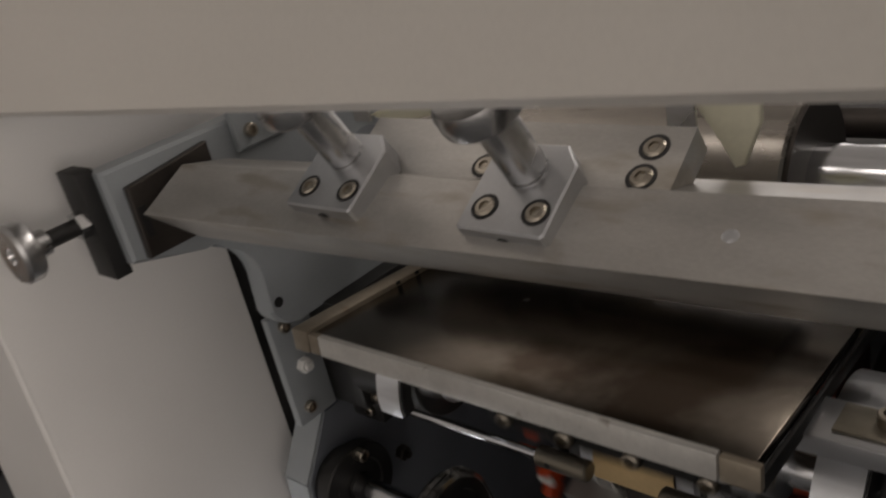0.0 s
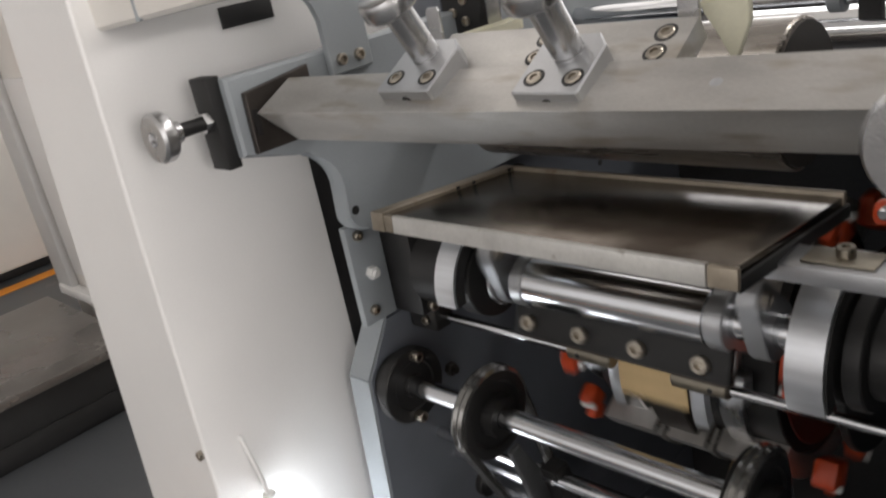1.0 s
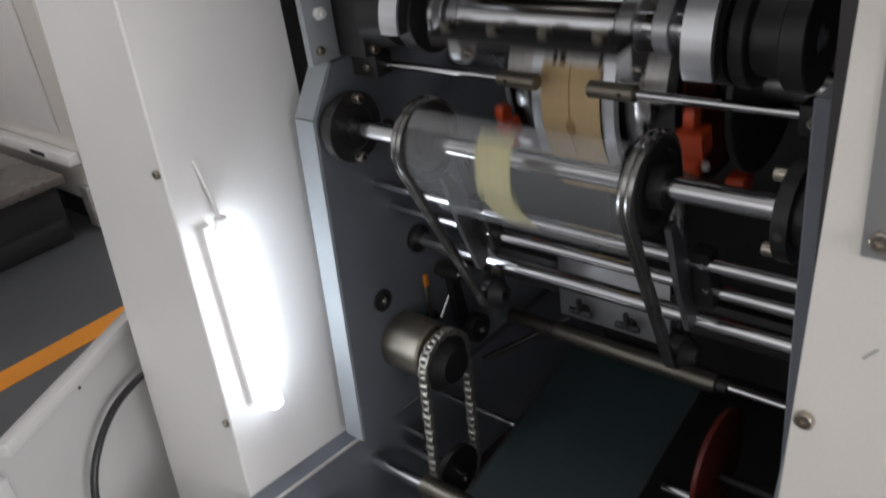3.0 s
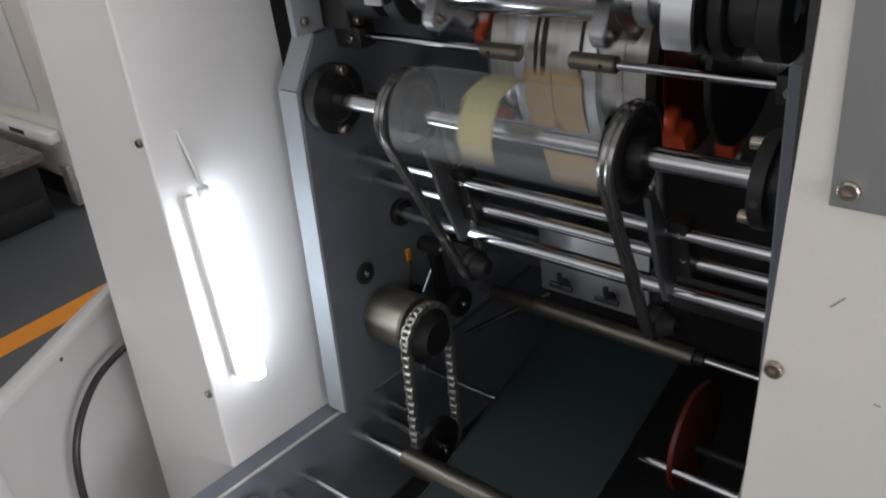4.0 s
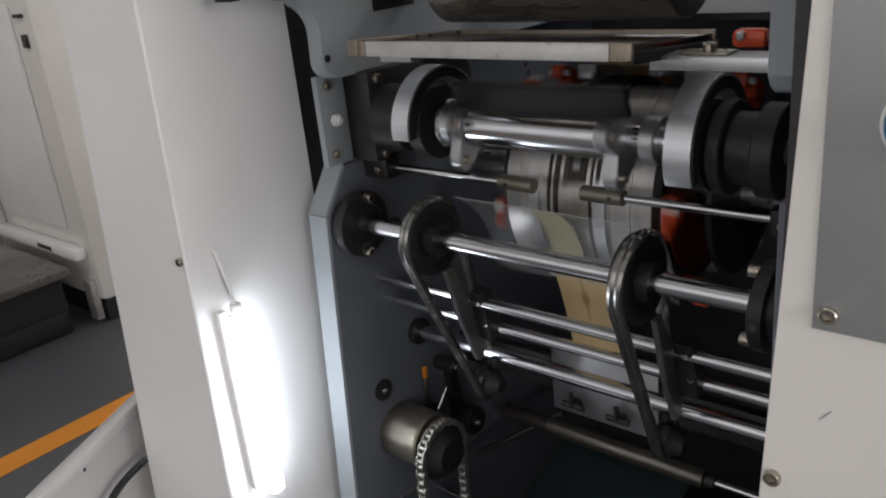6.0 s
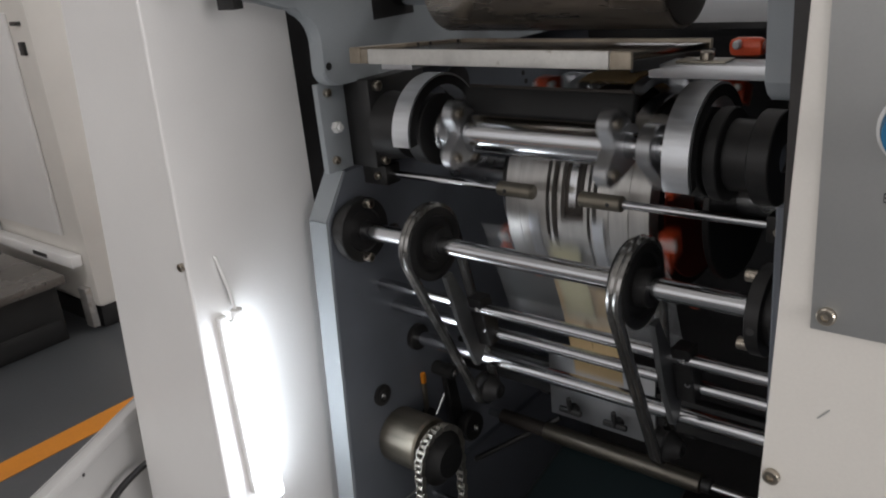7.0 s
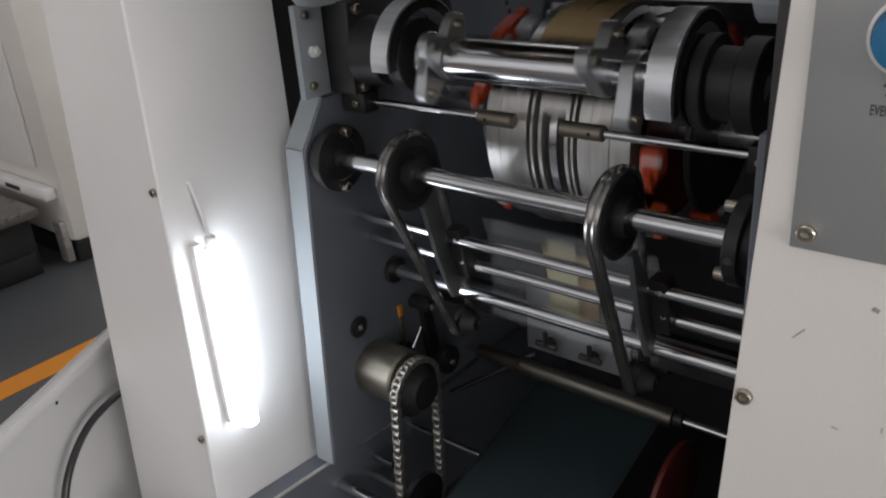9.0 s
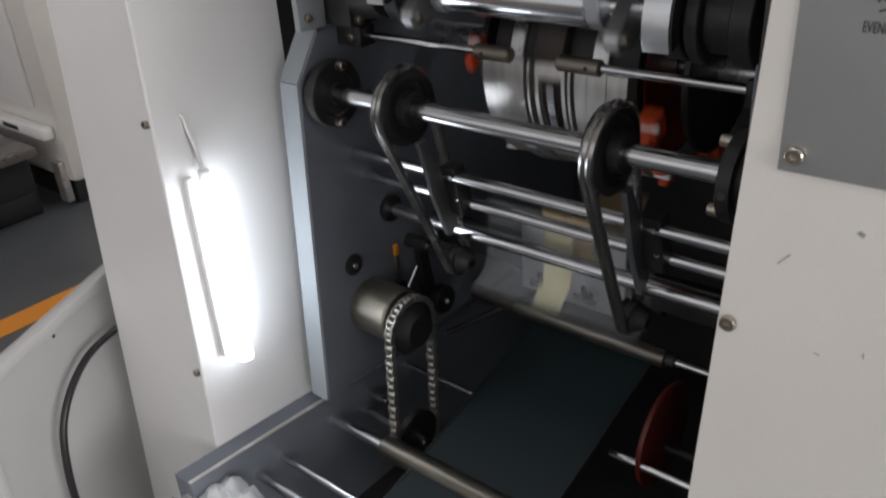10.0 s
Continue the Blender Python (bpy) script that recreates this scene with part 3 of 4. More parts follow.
# fixed curved guards over the rotor's bearings
for x0, x1, a0 in ((-0.328, -0.298, -6), (0.076, 0.107, -20)):
    gd = thing("curved_guard", ((x0 + x1) / 2, RA.y, RA.z - 0.03), "bright curved steel guard over a rotor bearing", "guard", "curved guards")
    outer = [(RA.y - 0.081 * math.cos(radians(a0 + (150 - a0) * k / 24)), RA.z + 0.081 * math.sin(radians(a0 + (150 - a0) * k / 24))) for k in range(25)]
    inner = [(RA.y - 0.065 * math.cos(radians(a0 + (150 - a0) * k / 24)), RA.z + 0.065 * math.sin(radians(a0 + (150 - a0) * k / 24))) for k in range(25)]
    part("guard_rim", prism(B(), outer + inner[::-1], x0, x1, 0.0008), GUARDM, gd)
    face = [(RA.y - 0.078 * math.cos(radians(a0 + (150 - a0) * k / 24)), RA.z + 0.078 * math.sin(radians(a0 + (150 - a0) * k / 24))) for k in range(25)]
    part("guard_face", prism(B(), face + inner[::-1], x1 + 0.0003, x1 + 0.002), BLACK, gd, "dark inner face")

# ---- drum ----
DA = Vector((0, 0.822, 0.985))
DR = 0.168
drum = thing("gripper_drum", (-0.11, DA.y, DA.z), "bright steel gripper drum with orange grippers, turning", "drum")
part("axle", rod(B(), (GX, DA.y, DA.z), (0.222, DA.y, DA.z), 0.022), STEEL, drum)
for x0, x1, r, mt in ((-0.230, -0.002, DR - 0.034, BLACK), (-0.199, -0.176, DR - 0.026, STEEL), (-0.066, -0.040, DR - 0.024, STEEL), (-0.150, -0.105, DR - 0.014, BROWN)):
    part("drum_core", ring(B(), (0, DA.y, DA.z), r, 0.05, x0, x1, n=64), mt, drum, "dark core of the drum" if mt is BLACK else "grey inner ring")


def curved(x0, x1, r, a0, a1, thick, n=14):
    """A curved sheet on the drum; angles from the front, downwards."""
    bm = B()
    outer = [(DA.y - r * math.cos(radians(a0 + (a1 - a0) * i / n)), DA.z - r * math.sin(radians(a0 + (a1 - a0) * i / n))) for i in range(n + 1)]
    q = r - thick
    inner = [(DA.y - q * math.cos(radians(a0 + (a1 - a0) * i / n)), DA.z - q * math.sin(radians(a0 + (a1 - a0) * i / n))) for i in range(n + 1)]
    return prism(bm, outer + inner[::-1], x0, x1)


def on_drum(x, r, a):
    return Vector((x, DA.y - r * math.cos(radians(a)), DA.z - r * math.sin(radians(a))))


SHELLS = ((-0.229, -0.2060, DR - 0.004), (-0.2055, -0.160, DR - 0.004), (-0.158, -0.153, DR - 0.011), (-0.152, -0.148, DR - 0.001), (-0.147, -0.1415, DR - 0.011),
          (-0.092, -0.0875, DR - 0.011), (-0.0865, -0.083, DR - 0.001), (-0.082, -0.079, DR - 0.011), (-0.078, -0.0600, DR - 0.004), (-0.0595, -0.0310, DR - 0.004), (-0.0305, -0.001, DR - 0.005))
for st in (0, 180):
    for x0, x1, r in SHELLS:
        # rings set deeper take the dark steel, so groove shade is in the colour
        shell = part("drum_shell", curved(x0, x1, r, st + 54, st + 160, 0.028, 26), DRUMW if r > DR - 0.009 else BROWN, drum, "" if r > DR - 0.009 else "recessed groove ring, its shade put into the dark colour")
    part("middle_shell", curved(-0.1405, -0.093, DR - 0.003, st + 110, st + 160, 0.024, 16), DRUMW, drum)
    part("middle_shell", curved(-0.1405, -0.093, DR - 0.003, st + 54, st + 61, 0.024, 4), DRUMW, drum)
    # slot floor carries its shade as a dark colour
    part("dark_slot", curved(-0.1400, -0.0935, DR - 0.015, st + 60.5, st + 110.5, 0.004), BROWN, drum, "slot floor in the drum, coloured dark for the shade there")
    for x0, x1 in ((-0.1405, -0.1350), (-0.0985, -0.093)):
        part("slot_wall", curved(x0, x1, DR - 0.004, st + 61, st + 110, 0.014), DRUMW, drum, "pale side of the slot")
    part("slot_key", curved(-0.1225, -0.1115, DR - 0.005, st + 64, st + 101, 0.009), CHROME, drum, "bright key")
    for x0, x1 in ((-0.187, -0.171), (-0.083, -0.066)):
        part("finger", curved(x0, x1, DR + 0.001, st - 72, st + 34, 0.012, 24), GUARDM, drum, "bright curved finger beside the paper")
    for x0, x1, xb0, xb1, lift in ((-0.262, -0.240, -0.228, -0.197, 2), (0.012, 0.044, -0.052, -0.018, -10)):
        g = part("gripper", curved(x0, x1, DR - 0.006, st + lift + 3, st + lift + 15, 0.028, 5), ORANGE, drum, "orange-red plastic gripper")
        p = on_drum((x0 + x1) / 2, DR - 0.014, st + lift + 21)
        m = Matrix.Translation(p) @ Matrix.Rotation(radians(st + 24), 4, "X")
        part("jaw", box(B(), (-0.012, -0.012, -0.010), (0.010, 0.010, 0.014), 0.005, m), ORANGE, g)
        m = Matrix.Translation(on_drum((x0 + x1) / 2, DR - 0.018, st + lift - 4)) @ Matrix.Rotation(radians(st - 20), 4, "X")
        part("knuckle", box(B(), (-0.008, -0.014, -0.012), (0.008, 0.010, 0.010), 0.005, m), ORANGE, g)
        part("gripper_pin", rod(B(), p + Vector((-0.018, 0, 0)), p + Vector((0.018, 0, 0)), 0.005, 14), WHITEP, g, "pale pin")
        m = Matrix.Translation(on_drum((xb0 + xb1) / 2, DR - 0.012, st + 14)) @ Matrix.Rotation(radians(st + 14), 4, "X")
        part("clamp_piece", box(B(), (-0.014, -0.012, -0.014), (0.014, 0.012, 0.016), 0.004, m), GUARDM, drum, "bright aluminium clamp piece")
        m = Matrix.Translation(on_drum((xb0 + xb1) / 2, DR - 0.020, st - 16)) @ Matrix.Rotation(radians(st - 10), 4, "X")
        part("clamp_arm", box(B(), (-0.012, -0.008, -0.020), (0.012, 0.010, 0.020), 0.004, m), STEEL, drum, "grey clamp arm")
for x0, x1, a, sz in ((-0.262, -0.242, 52, 0.014), (0.012, 0.040, 80, 0.017), (0.010, 0.034, 118, 0.015), (-0.258, -0.242, 130, 0.011)):
    for st in (0, 180):
        m = Matrix.Translation(on_drum((x0 + x1) / 2, DR - 0.020, st + a)) @ Matrix.Rotation(radians(st + a), 4, "X")
        g = part("gripper", box(B(), (x0 / 2 - x1 / 2, -sz, -sz), (x1 / 2 - x0 / 2, sz, sz * 1.3), 0.006, m), ORANGE, drum, "orange-red plastic gripper")
        m = Matrix.Translation(on_drum((x0 + x1) / 2, DR - 0.010, st + a + 7)) @ Matrix.Rotation(radians(st + a + 30), 4, "X")
        part("jaw", box(B(), (-0.007, -sz * 0.7, -sz * 0.7), (0.007, sz * 0.7, sz), 0.004, m), ORANGE, g)
        part("gripper_pin", rod(B(), on_drum(x0 + 0.004, DR - 0.006, st + a - 3), on_drum(x1 + 0.004, DR - 0.006, st + a - 3), 0.0045, 12), WHITEP, g, "pale pin")
for x in (-0.2395, 0.0002):
    part("side_plate", ring(B(), (0, DA.y, DA.z), 0.122, 0.03, x, x + 0.003, n=48), REDD, drum, "red side plate of the drum")
for x in (-0.272, 0.050):
    part("gripper_disc", ring(B(), (0, DA.y, DA.z), 0.115, 0.02, x, x + 0.010, n=48), BLACK, drum)

# ---- thin stop rods ----
for a, b, s0, s1 in ((GX, -0.147, -0.205, -0.147), (0.222, -0.074, -0.012, -0.074)):
    sr = thing("stop_rod", (a, 0.613, 1.031), "thin polished stop rod with a drilled end sleeve", "rod", "stop rods")
    part("rod", rod(B(), (a, 0.613, 1.031), (s0, 0.613, 1.031), 0.0058, 16), CHROME, sr)
    sl = part("sleeve", rod(B(), (s0, 0.613, 1.031), (s1, 0.613, 1.031), 0.0105, 24, 0.002), BRONZE, sr, "drilled sleeve")
    part("cross_hole", rod(B(), ((s0 * 0.72 + s1 * 0.28), 0.6024, 1.031), ((s0 * 0.72 + s1 * 0.28), 0.604, 1.031), 0.003, 12, 0), BLACK, sl)
    part("clamp", box(B(), (a, 0.595, 1.015), (a + math.copysign(0.050, s0 - a), 0.628, 1.047), 0.003), BLACK, sr, "black clamp block")
    bolt(sr, (a + math.copysign(0.034, s0 - a), 0.595, 1.031), (0, -1, 0), 0.006, 0.006)

# ---- belt shafts ----
MY, MZ = 0.550, 0.956
CY, CZ = 0.669, 0.712
LY, LZ = 0.666, 0.656
ms = thing("main_belt_shaft", (-0.14, MY, MZ - 0.014), "thick polished steel shaft carrying the belt pulleys", "shaft")
part("shaft", rod(B(), (GX, MY, MZ), (0.222, MY, MZ), 0.0135), CHROME, ms)
for x, sgn in ((GX, 1), (0.2215, -1)):
    fl = part("flange", turned(B(), [(0, 0), (0, 0.038), (0.020 * sgn, 0.038), (0.020 * sgn, 0.050), (0.0205 * sgn, 0.051), (0.0345 * sgn, 0.051), (0.036 * sgn, 0.0495), (0.036 * sgn, 0.034), (0.034 * sgn, 0.032), (0.034 * sgn, 0.016), (0.038 * sgn, 0.015), (0.038 * sgn, 0)], (x, MY, MZ), "x", 48), BLACK, ms, "black bearing flange")
    for a in ((80, 262) if sgn > 0 else (102, 229)):
        bolt(fl, (x + 0.036 * sgn, MY + 0.042 * math.cos(radians(a)), MZ + 0.042 * math.sin(radians(a))), (sgn, 0, 0), 0.0072, 0.013)
    part("screw_hole", rod(B(), (x + 0.028 * sgn, MY - 0.0515, MZ - 0.004), (x + 0.028 * sgn, MY - 0.047, MZ - 0.004), 0.0045, 14, 0), DARK, fl)
    bolt(fl, (x, MY + 0.094, MZ - 0.034), (sgn, 0, 0), 0.010, 0.010, BROWN, "hex_screw", True)
for name, y, z, r, lab in (("upper_guide_shaft", 0.603, 0.840, 0.009, "slim polished guide shaft"), ("lower_guide_shaft", 0.627, 0.790, 0.009, "slim polished guide shaft below the other"),
                           ("idler_shaft", CY, CZ, 0.0125, "polished idler shaft with black collars")):
    s = thing(name, (-0.14, y, z - r), lab, "shaft")
    part("rod", rod(B(), (GX, y, z), (0.222, y, z), r), CHROME, s)
    if r > 0.01:
        part("collar", rod(B(), (GX, y, z), (GX + 0.012, y, z), r * 1.9, 24), BLACK, s)

for bx, lx in ((-0.290, -0.303), (0.037, 0.016)):
    pul = thing("round_belt_drive", (bx, MY, LZ - 0.05), "black pulleys with a round rubber belt between two shafts", "belt drive", "belt drives")
    part("upper_pulley", turned(B(), [(-0.012, 0.014), (-0.012, 0.052), (-0.010, 0.055), (-0.005, 0.050), (0.005, 0.050), (0.010, 0.055), (0.012, 0.052), (0.012, 0.042), (0.008, 0.040), (0.008, 0.026), (0.024, 0.025), (0.024, 0.014), (-0.012, 0.014)], (bx, MY, MZ), "x", 48), BLACK, pul)
    part("lower_pulley", turned(B(), [(-0.012, 0.006), (-0.012, 0.022), (-0.010, 0.024), (-0.005, 0.020), (0.005, 0.020), (0.010, 0.024), (0.012, 0.022), (0.030, 0.012), (0.030, 0.006), (-0.012, 0.006)], (lx, LY, LZ), "x", 40), BLACK, pul)
    d = Vector((LY - MY, LZ - MZ))
    ang, ln = math.degrees(math.atan2(d.y, d.x)), d.length
    off = math.degrees(math.acos((0.055 - 0.024) / ln))
    loop = [(bx + (lx - bx) * (MZ - z) / (MZ - LZ), y, z) for y, z in arc((MY, MZ), 0.055, ang + off, ang + 360 - off, 24) + arc((LY, LZ), 0.024, ang - off, ang + off, 16)]
    belt = B()
    for off_x in (-0.0042, 0.0042):
        tube(belt, [(x + off_x, y, z) for x, y, z in loop], 0.0056, 8, True)
    part("belt", belt, BELTM, pul, "shiny round rubber belt")
    br = thing("shaft_bracket", (bx + 0.032, 0.62, 0.74), "dark steel bracket plate clamping the guide shafts", "bracket", "shaft brackets")
    part("bracket_plate", prism(B(), [(0.548, 0.906), (0.566, 0.908), (0.590, 0.862), (0.614, 0.806), (0.634, 0.802), (0.640, 0.788), (0.622, 0.742), (0.612, 0.732), (0.602, 0.738), (0.574, 0.815)], bx + 0.016, bx + 0.024, 0.002), CASTG, br)
    part("shaft_clamp", prism(B(), [(0.590, 0.858), (0.618, 0.858), (0.642, 0.775), (0.612, 0.772)], bx + 0.0242, bx + 0.050, 0.002), BLACK, br, "black clamp round the guide shafts")
    for y, z in ((0.606, 0.842), (0.620, 0.802)):
        bolt(br, (bx + 0.042, y - 0.014, z), (0, -1, 0), 0.004, 0.002, STEEL)

# ---- stop plate with wing screws ----
wp = thing("stop_plate", (-0.15, 0.775, 0.56), "pale bare-metal stop plate with two black wing screws", "plate")
part("plate", box(B(), (-0.248, 0.775, 0.566), (-0.050, 0.781, 0.690), 0.001), ALU, wp)
for x in (-0.200, -0.115):
    w = part("wing_screw", turned(B(), [(0, 0), (0, 0.010), (0.010, 0.008), (0.014, 0.006), (0.020, 0)], None, n=16, m=Matrix.Translation((x, 0.775, 0.590)) @ Matrix.Rotation(radians(90), 4, "X")), BLACK, wp, "black wing screw")
    part("wing", box(B(), (x - 0.022, 0.757, 0.585), (x + 0.022, 0.765, 0.596), 0.003), BLACK, w)
    part("stem", rod(B(), (x, 0.760, 0.588), (x, 0.757, 0.618), 0.0045, 12), BLACK, w)
solid("stop_beam", box(B(), (GX, 0.782, 0.60), (0.222, 0.80, 0.66), 0.002), BLACK, "black cross beam behind the stop plate", "beam")

# ---- conveyor under the works ----
br1 = thing("rear_belt_roller", (-0.16, 0.86, 0.44), "dull bronze belt roller on a thin steel axle", "roller")
part("roller", rod(B(), (-0.320, 0.86, 0.456), (-0.006, 0.86, 0.456), 0.0175), ROLLM, br1)
part("axle", rod(B(), (GX, 0.86, 0.456), (0.222, 0.86, 0.456), 0.008, 16), CHROME, br1)
part("sleeve", rod(B(), (-0.425, 0.86, 0.456), (-0.3205, 0.86, 0.456), 0.0145), BROWN, br1, "dark inner sleeve")
part("collar", rod(B(), (-0.006, 0.86, 0.456), (0.012, 0.86, 0.456), 0.013, 20), BLACK, br1)
br2 = thing("front_belt_roller", (-0.14, 0.506, 0.317), "dull steel belt roller on a polished axle near the front", "roller")
part("roller", rod(B(), (-0.362, 0.506, 0.334), (0.10, 0.506, 0.334), 0.021), ROLLM, br2)
part("axle", rod(B(), (-0.515, 0.506, 0.334), (0.2955, 0.506, 0.334), 0.012, 20), CHROME, br2)
cb = thing("conveyor_belt", (-0.155, 0.6, 0.25), "dark green conveyor belt running down to the front", "belt")
part("belt_sheet", prism(B(), [(0.862, 0.436), (0.535, 0.350), (0.30, 0.300), (0.30, 0.297), (0.535, 0.347), (0.862, 0.433)], -0.285, -0.032), GREEN, cb)
for x in (-0.285, -0.036):
    part("belt_hem", prism(B(), [(0.861, 0.4375), (0.535, 0.3515), (0.301, 0.3015), (0.301, 0.3002), (0.535, 0.3502), (0.861, 0.4362)], x, x + 0.004), RUBBER, cb, "dark edge hem of the belt")
for y, z, x0, x1, r in ((0.322, 0.34, -0.515, 0.2955, 0.008), (0.376, 0.34, -0.515, -0.285, 0.0065), (0.596, 0.34, -0.515, -0.437, 0.0065), (0.708, 0.34, -0.515, -0.30, 0.006), (0.713, 0.34, -0.030, 0.2955, 0.008)):
    solid("cross_rod", rod(B(), (x0, y, z), (x1, y, z), r, 18), CHROME, "thin polished cross rod in the conveyor frame", "rod", "cross rods")
orange_guard = thing("guide_wheel", (0.02, 0.8, 0.30), "dark red plastic guide wheel beside the belt", "guide")
part("guide_disc", turned(B(), [(0, 0), (0, 0.092), (0.003, 0.096), (0.010, 0.096), (0.012, 0.092), (0.012, 0)], (0.018, 0.80, 0.345), "x", 48), REDD, orange_guard)
part("guide_stem", rod(B(), (0.012, 0.80, 0.32), (0.2955, 0.80, 0.32), 0.009, 16), BLACK, orange_guard)

# ---- chain drive ----
ch = thing("chain_drive", (-0.40, 0.58, 0.36), "grey sprocket drum and roller chain of the conveyor", "chain drive")
part("motor_drum", turned(B(), [(0, 0), (0, 0.046), (0.004, 0.049), (0.076, 0.049), (0.080, 0.046), (0.080, 0.034), (0.084, 0.033), (0.084, 0)], (GX, 0.595, 0.553), "x", 48), BRONZE, ch, "satin grey steel drum")
part("sprocket", turned(B(), [(0.082, 0), (0.082, 0.040), (0.088, 0.050), (0.098, 0.050), (0.104, 0.040), (0.118, 0.030), (0.118, 0)], (GX, 0.600, 0.534), "x", 40), BARB, ch, "black sprocket")
part("lower_sprocket", turned(B(), [(-0.006, 0), (-0.006, 0.052), (0.006, 0.052), (0.006, 0)], (GX + 0.094, 0.588, 0.300), "x", 30), BARB, ch)
part("lower_shaft", rod(B(), (-0.515, 0.588, 0.300), (GX + 0.12, 0.588, 0.300), 0.010, 18), CHROME, ch)


def chain_loop():
    """Even places round the two sprockets, with the way along the chain."""
    pts = arc((0.600, 0.534), 0.053, 0, 180, 30) + [(0.547 - 0.014 * k / 30, 0.534 - 0.234 * k / 30) for k in range(1, 30)]
    pts += arc((0.588, 0.300), 0.055, 180, 360, 30) + [(0.643 + 0.010 * k / 30, 0.300 + 0.234 * k / 30) for k in range(1, 30)]
    out, acc = [], 0.0
    for p, q in zip(pts, pts[1:] + pts[:1]):
        p, q = Vector(p), Vector(q)
        acc += (q - p).length
        if acc >= 0.0105:
            out.append((q, math.atan2(q.y - p.y, q.x - p.x)))
            acc = 0.0
    return out


def link_mesh(wide):
    bm = B()
    for sx in (-wide, wide):
        outl = [(0.0068 * math.cos(a) * 0.75 + (0.0042 if math.cos(a) > 0 else -0.0042), 0.0054 * math.sin(a)) for a in [2 * math.pi * k / 10 for k in range(10)]]
        prism(bm, outl, sx - 0.0008, sx + 0.0008)
    rod(bm, (-wide, 0, 0), (wide, 0, 0), 0.0042, 10, 0)
    me = bpy.data.meshes.new("chain_link")
    bm.to_mesh(me)
    bm.free()
    me.materials.append(CHAINM)
    return me


LINKS = (link_mesh(0.0058), link_mesh(0.0076))
for k, (q, an) in enumerate(chain_loop()):
    ob = new("chain_link", LINKS[k % 2])
    ob.parent = ch
    ob.matrix_basis = Matrix.Translation(Vector((GX + 0.093, q.x, q.y)) - ORIGIN[ch.name]) @ Matrix.Rotation(an, 4, "X")

# tensioner and dark linkage low behind the belts
tn = thing("chain_tensioner", (-0.41, 0.73, 0.50), "black chain tensioner arm with screws on the side frame", "tensioner")
part("arm", prism(B(), [(0.700, 0.640), (0.722, 0.640), (0.738, 0.520), (0.770, 0.470), (0.752, 0.455), (0.712, 0.512)], GX + 0.020, GX + 0.034, 0.002), BARB, tn)
part("idler", turned(B(), [(0.030, 0), (0.030, 0.026), (0.034, 0.028), (0.050, 0.028), (0.054, 0.026), (0.054, 0)], (GX, 0.745, 0.500), "x", 28), BARB, tn, "black idler wheel")
part("pivot", rod(B(), (GX, 0.711, 0.630), (GX + 0.045, 0.711, 0.630), 0.013, 20), BARB, tn)
bolt(tn, (GX + 0.054, 0.745, 0.500), (1, 0, 0), 0.008, 0.006, STEEL)
bolt(tn, (GX + 0.045, 0.711, 0.630), (1, 0, 0), 0.007, 0.006, STEEL)
lk = thing("tie_linkage", (-0.3, 0.9, 0.45), "dark steel linkage rods low behind the belts", "linkage")
part("link_rod", rod(B(), (GX, 0.80, 0.375), (-0.300, 0.88, 0.480), 0.006, 14), BLACK, lk)
part("link_rod", rod(B(), (GX, 0.92, 0.520), (0.222, 0.92, 0.520), 0.011, 18), BRONZE, lk)
for x in (-0.36, -0.30, -0.06):
    part("stop_collar", ring(B(), (0, 0.92, 0.520), 0.019, 0.011, x, x + 0.020, n=24), BLACK, lk, "black stop collar")

# small levers on the frame
lv = thing("hand_lever", (-0.44, 0.67, 0.55), "thin grey lever with an orange tip on the side frame", "lever")
part("lever", box(B(), (-0.450, 0.662, 0.560), (-0.444, 0.671, 0.620), 0.001), BRONZE, lv)
part("tip", box(B(), (-0.450, 0.662, 0.6205), (-0.444, 0.671, 0.642), 0.001), LINE, lv, "orange tip")
part("pivot", rod(B(), (GX, 0.672, 0.556), (-0.440, 0.672, 0.556), 0.010, 18), BLACK, lv)
part("spring_rod", rod(B(), (-0.440, 0.682, 0.548), (-0.440, 0.722, 0.592), 0.0028, 10), CHROME, lv, "bright spring rod")

# ---- cutter bar ----
SK = 0.068
cutter = thing("cutter_bar", (-0.15, 0.47, 1.32), "long brushed steel cutter bar set across the works", "bar")
bm = prism(B(), [(0.425, 1.361), (0.4745, 1.3845), (0.520, 1.372), (0.522, 1.330), (0.468, 1.320)], -0.398, 0.50, 0.0012)
TURNBAR = Matrix.Translation((-0.2, 0.45, 1.35)) @ Matrix.Rotation(math.atan(SK), 4, "Z") @ Matrix.Translation((0.2, -0.45, -1.35))
bm.transform(TURNBAR)
part("bar", bm, BRUSH, cutter)

for x, u, r in ((0.072, 0.028, 0.0045),):
    m = TURNBAR @ Matrix.Translation((x, 0.425 + 0.0495 * u / 0.0548, 1.361 + 0.0235 * u / 0.0548)) @ Matrix.Rotation(math.atan2(0.0235, 0.0495), 4, "X")
    part("smudge", turned(B(), [(0.0, r * 1.0), (0.0002, r * 0.9), (0.0002, 0)], None, n=11, m=m), ALU, cutter, "pale dried smudge")

# clamp blocks with round-headed pins
N30 = Vector((0, -0.5, 0.866))
U30 = Vector((0, 0.866, 0.5))


